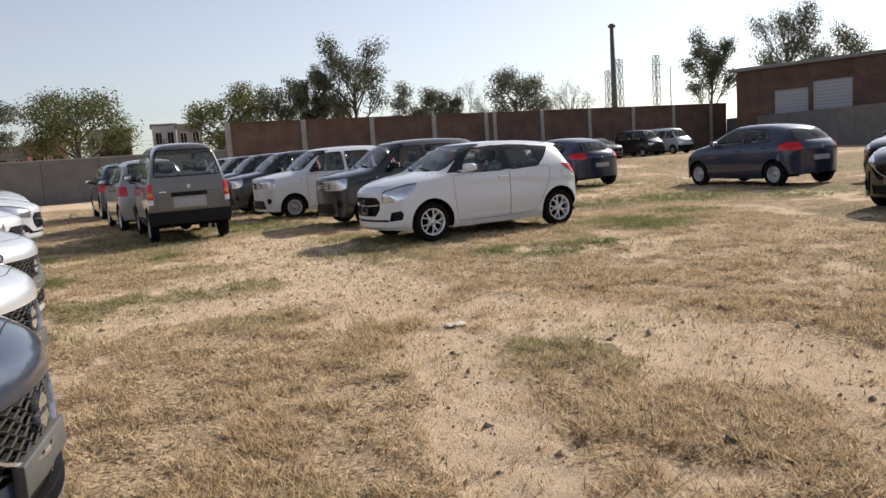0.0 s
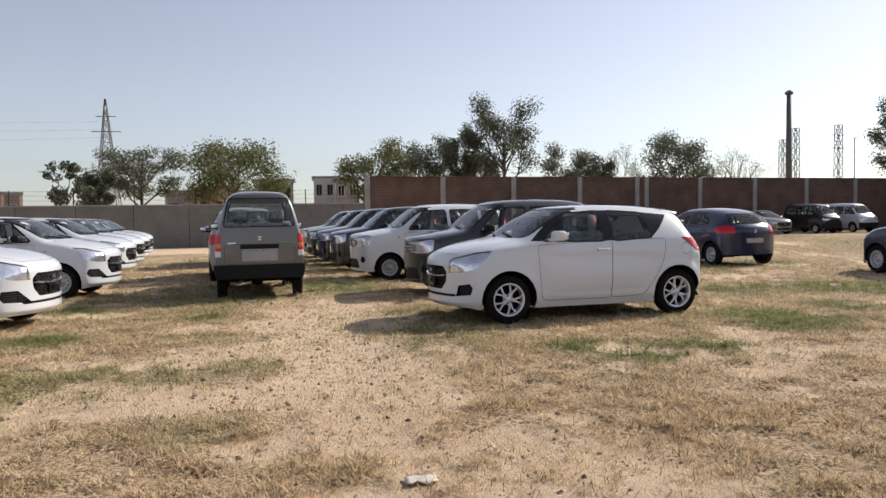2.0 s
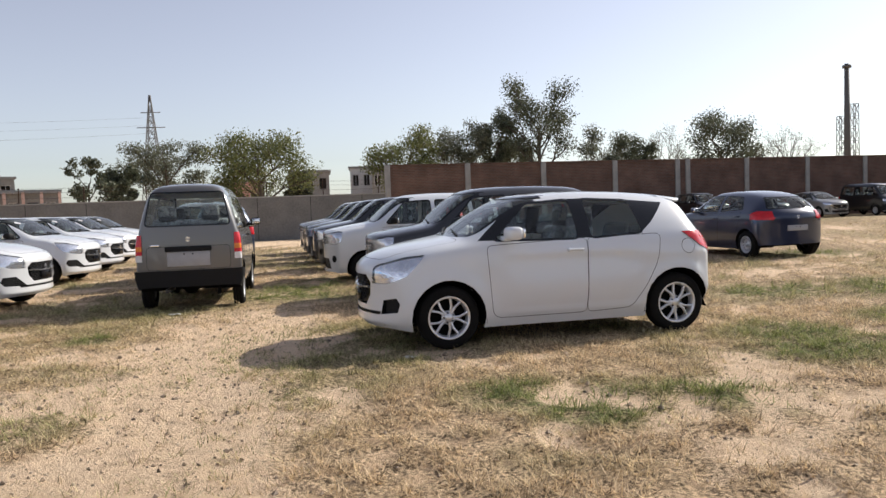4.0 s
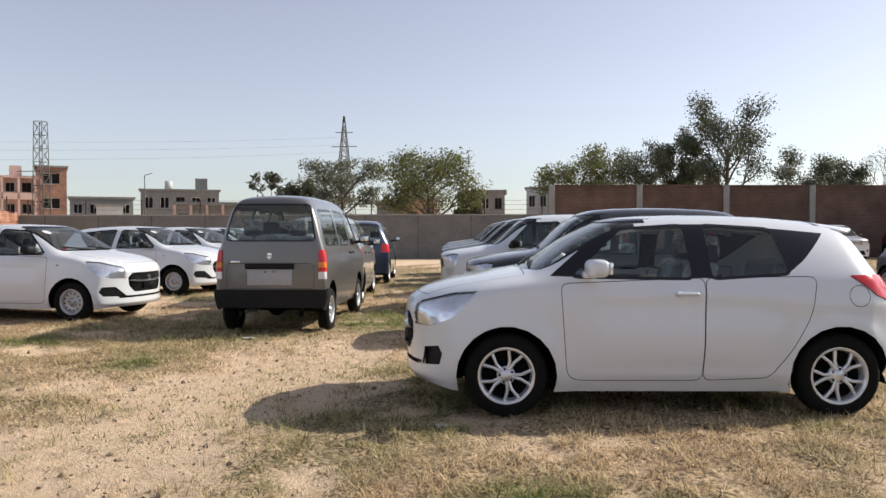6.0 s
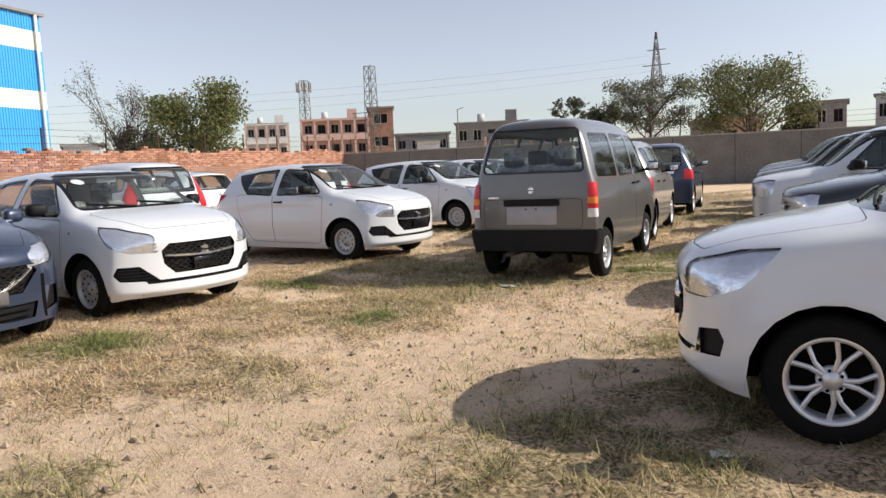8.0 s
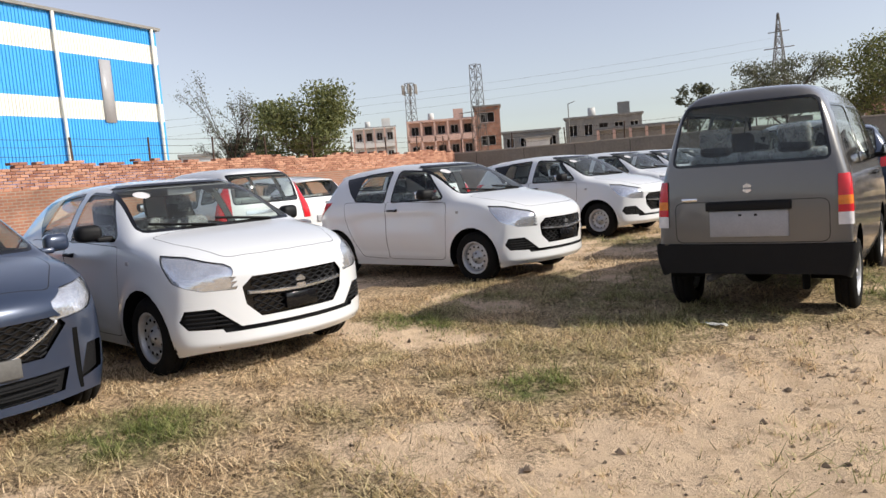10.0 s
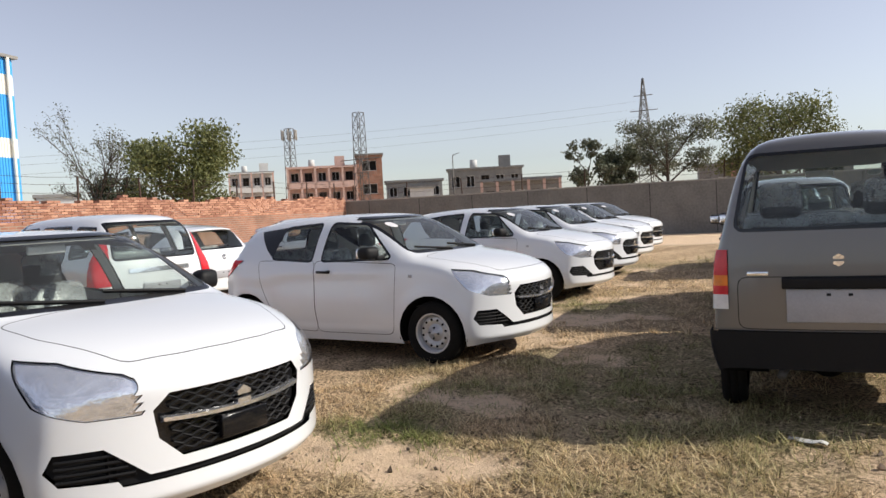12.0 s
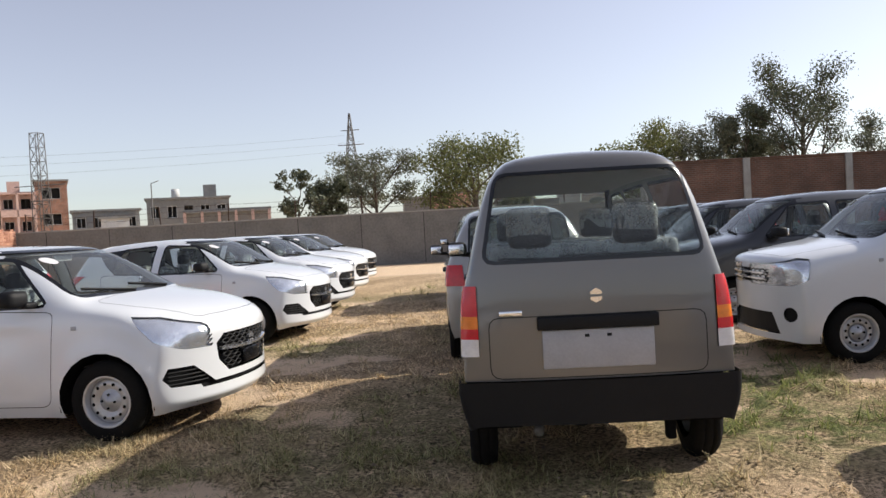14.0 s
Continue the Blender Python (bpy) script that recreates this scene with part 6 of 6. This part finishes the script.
for x in (0.6, 9.4, 18.2, 27.0):
    bm = bmesh.new()
    tube(bm, (x, 0.22, 0), (x, 0.22, SH), 0.12, seg=8)
    part("downpipe", bm, M["steel_cream"], shed, "pale downpipe")
bm = bmesh.new()
box(bm, 4.85, 5.85, 0.06, 0.09, 6.6, 11.0)
part("skylight_panel", bm, M["plate"], shed, "translucent grey panel")

# ---- the parked cars ----
def first(spec, x, y, heading, label, colour, group=""):
    nose = spec["stations"][0][0] - 0.02
    h = radians(heading)
    c = make_car(spec, pose(x - nose * math.cos(h), y - nose * math.sin(h), spec.get("lift", 0), 0, 0, heading), label, "car", colour, group)
    return c, nose


def again(c, x, y, heading, label, colour, group=""):
    ob, nose = c
    h = radians(heading)
    k = copy_thing(ob, pose(x - nose * math.cos(h), y - nose * math.sin(h), ob.matrix_basis.translation.z, 0, 0, heading))
    for o in k.children_recursive:
        o.color = (*colour, 1)
    return tagged(k, label, "car", group)


hero = first(hatch_spec("alloy", False), -1.213, 12.87, 207.1, "white small hatchback with alloy wheels and painted mirrors", WHITE)
base = first(hatch_spec("steel", True), -6.15, 11.9, 15.5, WHITE_LABEL, WHITE, "white hatchbacks in a row")
for x, y, hd in ((-7.88, 15.98, 18), (-10.2, 20.15, 17), (-11.8, 23.1, 16), (-13.4, 26.0, 15), (-15.1, 29.0, 15)):
    again(base, x, y, hd, WHITE_LABEL, WHITE, "white hatchbacks in a row")
for x, y in ((-18.0, 14.6), (-19.8, 18.6)):
    again(base, x, y, 194, "white small hatchback parked tail to tail, facing the brick wall", WHITE, "hatchbacks facing the brick wall")
van = first(van_spec(), -6.21, 18.48, 115, "brown-grey minivan with black bumpers and plastic-wrapped seats", GREY)
tall = first(tall_spec(), -2.35, 16.37, 207, "black tall hatchback with a chrome grille", DARK, "tall hatchbacks in a row")
for x, y, col, lab in ((-4.36, 19.45, WHITE, "white tall hatchback with steel wheels"), (-5.75, 22.1, DARK, "black tall hatchback with wipers on the glass"), (-6.95, 24.4, DARK, "black tall hatchback with wipers on the glass"), (-8.1, 26.7, DARK, "black tall hatchback with wipers on the glass"), (-9.3, 29.1, SILVER, "silver tall hatchback by the wall")):
    again(tall, x, y, 207, lab, col, "tall hatchbacks in a row")
again(tall, -15.3, 12.7, 194, "white tall hatchback with tall red tail lamps", WHITE, "hatchbacks facing the brick wall")
wide = first(wide_spec(), -5.45, 9.75, 13, "dark blue wide hatchback with a chrome grille", BLUEGREY, "wide hatchbacks in a row")
for x, y, col, lab in ((-1.58, 3.2, BLUEGREY, "dark blue wide hatchback with a chrome grille"), (-2.48, 4.93, WHITE, "white wide hatchback with a chrome grille"), (-3.75, 7.5, WHITE, "white wide hatchback with a chrome grille")):
    again(wide, x, y, 13, lab, col, "wide hatchbacks in a row")
again(wide, 3.27, 26.8, 118, "navy blue hatchback standing apart on dry grass", NAVY)
again(wide, 7.63, 22.0, 112, "navy blue hatchback standing apart on dry grass", NAVY)
again(wide, 6.95, 12.0, 205, "black hatchback at the edge of the yard", DARK)
again(wide, 10.2, 17.6, 205, "black hatchback at the edge of the yard", DARK)
cross = first(cross_spec(), -8.18, 21.8, 118, "silver-brown crossover parked in front of the minivan", SILVER)
again(cross, -10.74, 26.9, 118, "dark blue crossover parked near the concrete wall", BLUEGREY)
again(cross, 2.6, 46.4, -62, "white crossover parked along the brick wall", WHITE, "cars along the brick wall")
for x, y, c, col, lab in ((6.2, 48.5, cross, DARK, "dark crossover parked along the brick wall"), (9.6, 50.0, wide, DARK, "dark hatchback parked along the brick wall"), (13.0, 52.0, wide, SILVER, "silver hatchback parked along the brick wall"), (16.3, 53.8, van, DARK, "dark minivan parked along the brick wall"), (18.9, 55.2, van, WHITE, "white minivan parked along the brick wall")):
    again(c, x, y, -62, lab, col, "cars along the brick wall")

# ---- dry grass, pebbles and litter ----
def blade_material():
    m = bpy.data.materials.new("grass_blades")
    m.use_nodes = True
    n, l = m.node_tree.nodes, m.node_tree.links
    p = n["Principled BSDF"]
    p.inputs["Roughness"].default_value = 0.75
    g, a, r0, r1, mx = n.new("ShaderNodeNewGeometry"), n.new("ShaderNodeAttribute"), n.new("ShaderNodeValToRGB"), n.new("ShaderNodeValToRGB"), n.new("ShaderNodeMix")
    a.attribute_name = "green"
    for r, c0, c1, c2 in ((r0, (0.11, 0.072, 0.042), (0.72, 0.53, 0.31), (0.98, 0.8, 0.54)), (r1, (0.06, 0.085, 0.022), (0.19, 0.23, 0.06), (0.42, 0.42, 0.16))):
        r.color_ramp.elements[0].color, r.color_ramp.elements[1].color = (*c0, 1), (*c2, 1)
        r.color_ramp.elements.new(0.42).color = (*c1, 1)
        l.new(g.outputs["Random Per Island"], r.inputs[0])
    mx.data_type = "RGBA"
    l.new(a.outputs["Fac"], mx.inputs["Factor"]), l.new(r0.outputs[0], mx.inputs["A"]), l.new(r1.outputs[0], mx.inputs["B"])
    l.new(mx.outputs["Result"], p.inputs["Base Color"])
    tl, ms = n.new("ShaderNodeBsdfTranslucent"), n.new("ShaderNodeMixShader")
    l.new(mx.outputs["Result"], tl.inputs["Color"])
    ms.inputs[0].default_value = 0.42
    l.new(p.outputs[0], ms.inputs[1]), l.new(tl.outputs[0], ms.inputs[2]), l.new(ms.outputs[0], n["Material Output"].inputs["Surface"])
    return m


def scatter(n, x0, x1, y0, y1, clump, seed):
    g = np.random.default_rng(seed)
    cx, cy = g.uniform(x0, x1, n // clump), g.uniform(y0, y1, n // clump)
    keep = g.random(len(cx)) < tuft_at(cx, cy) + 0.05
    cx, cy = cx[keep], cy[keep]
    size = g.uniform(0.5, 1.5, len(cx))
    x = np.repeat(cx, clump) + g.normal(0, 0.032, len(cx) * clump)
    y = np.repeat(cy, clump) + g.normal(0, 0.032, len(cx) * clump)
    return x, y, np.repeat(size, clump), g


parts_v, parts_g = [], []
for n, x0, x1, y0, y1, long, seed in ((560000, -8.5, 5.5, 2.0, 15.5, 0.06, 1), (90000, -13, 8, 15.5, 24, 0.085, 2), (30000, -13, 14, 24, 46, 0.13, 3), (150000, -1.5, 3.5, 1.8, 8.5, 0.05, 4)):
    x, y, size, g = scatter(n, x0, x1, y0, y1, 9, seed)
    gr = green_at(x, y)
    k = len(x)
    h = long * size * g.uniform(0.4, 1.2, k) * (1 + 0.6 * gr)
    th, lean = g.uniform(0, 2 * np.pi, k), g.uniform(0.2, 1.9, k)
    z = height_at(x, y) - 0.006
    wd = long * 0.06 * g.uniform(0.6, 1.4, k)
    px, py = -np.sin(th) * wd, np.cos(th) * wd
    tip = np.stack([x + np.cos(th) * h * lean, y + np.sin(th) * h * lean, z + h * 0.75], -1)
    parts_v.append(np.stack([np.stack([x + px, y + py, z], -1), np.stack([x - px, y - py, z], -1), tip], 1).reshape(-1, 3))
    parts_g.append(np.repeat(np.clip(gr * 1.3 - 0.1 + g.normal(0, 0.12, k), 0, 1), 3))
V = np.concatenate(parts_v)
me = array_mesh("dry_grass", V, np.arange(len(V)).reshape(-1, 3), {"green": np.concatenate(parts_g)})
me.materials.append(blade_material())
tagged(new("dry_grass", me), "short trampled straw-coloured grass with green patches", "grass", kind="stuff")

g = np.random.default_rng(9)
x, y = g.uniform(-8, 5, 34000), g.uniform(2, 16, 34000)
keep = g.random(34000) < sand_at(x, y) * 0.42 + 0.05
x, y = x[keep], y[keep]
r = np.clip(g.lognormal(-4.85, 0.52, len(x)), 0.004, 0.032)
octa = np.array([(1, 0, 0), (0, 1, 0), (-1, 0, 0), (0, -1, 0), (0, 0, 0.8), (0, 0, -0.6)])
tri = np.array([(0, 1, 4), (1, 2, 4), (2, 3, 4), (3, 0, 4), (1, 0, 5), (2, 1, 5), (3, 2, 5), (0, 3, 5)])
jit = g.uniform(0.6, 1.35, (len(x), 6, 1)) * (octa + g.normal(0, 0.12, (len(x), 6, 3)))
V = (jit * r[:, None, None] + np.stack([x, y, height_at(x, y) + r * 0.25], -1)[:, None, :]).reshape(-1, 3)
F = (tri[None] + np.arange(len(x))[:, None, None] * 6).reshape(-1, 3)
me = array_mesh("pebbles", V, F)
pm = leaf_material("earth_clods", (0.1, 0.072, 0.05), (0.6, 0.46, 0.33))
me.materials.append(pm)
tagged(new("pebbles", me), "small stones and earth clods on the sand", "pebbles", kind="stuff")


def scrap(name, x, y, w, d, turn, mat, label, cat):
    bm = bmesh.new()
    bmesh.ops.create_grid(bm, x_segments=6, y_segments=5, size=0.5)
    for v in bm.verts:
        v.co = Vector((v.co.x * w, v.co.y * d, 0.012 + 0.02 * noise.noise(Vector((v.co.x * 4, v.co.y * 4, x)))))
    bmesh.ops.solidify(bm, geom=bm.faces, thickness=0.003)
    o = part(name, bm, mat, None)
    o.matrix_world = pose(x, y, float(height_at(np.array([x]), np.array([y]))[0]) + 0.008, 0, 0, turn)
    return tagged(o, label, cat)


M["paper"] = material("pale_card", (0.62, 0.58, 0.5), 0.8, vary=0.15, scale=8)
scrap("card_scrap", -0.06, 6.72, 0.17, 0.1, 20, M["paper"], "torn pale cardboard scrap lying on sand", "litter")
# white sheet laid down in place of a sunlit patch of ground
scrap("sunlit_patch", -4.7, 14.75, 0.22, 0.06, 10, M["plaster_white"], "small white sheet standing in for sunlit ground behind the minivan", "litter")
scrap("paper_scrap", -0.4, 12.0, 0.12, 0.06, 40, M["paper"], "small pale paper scrap in the shade", "litter")
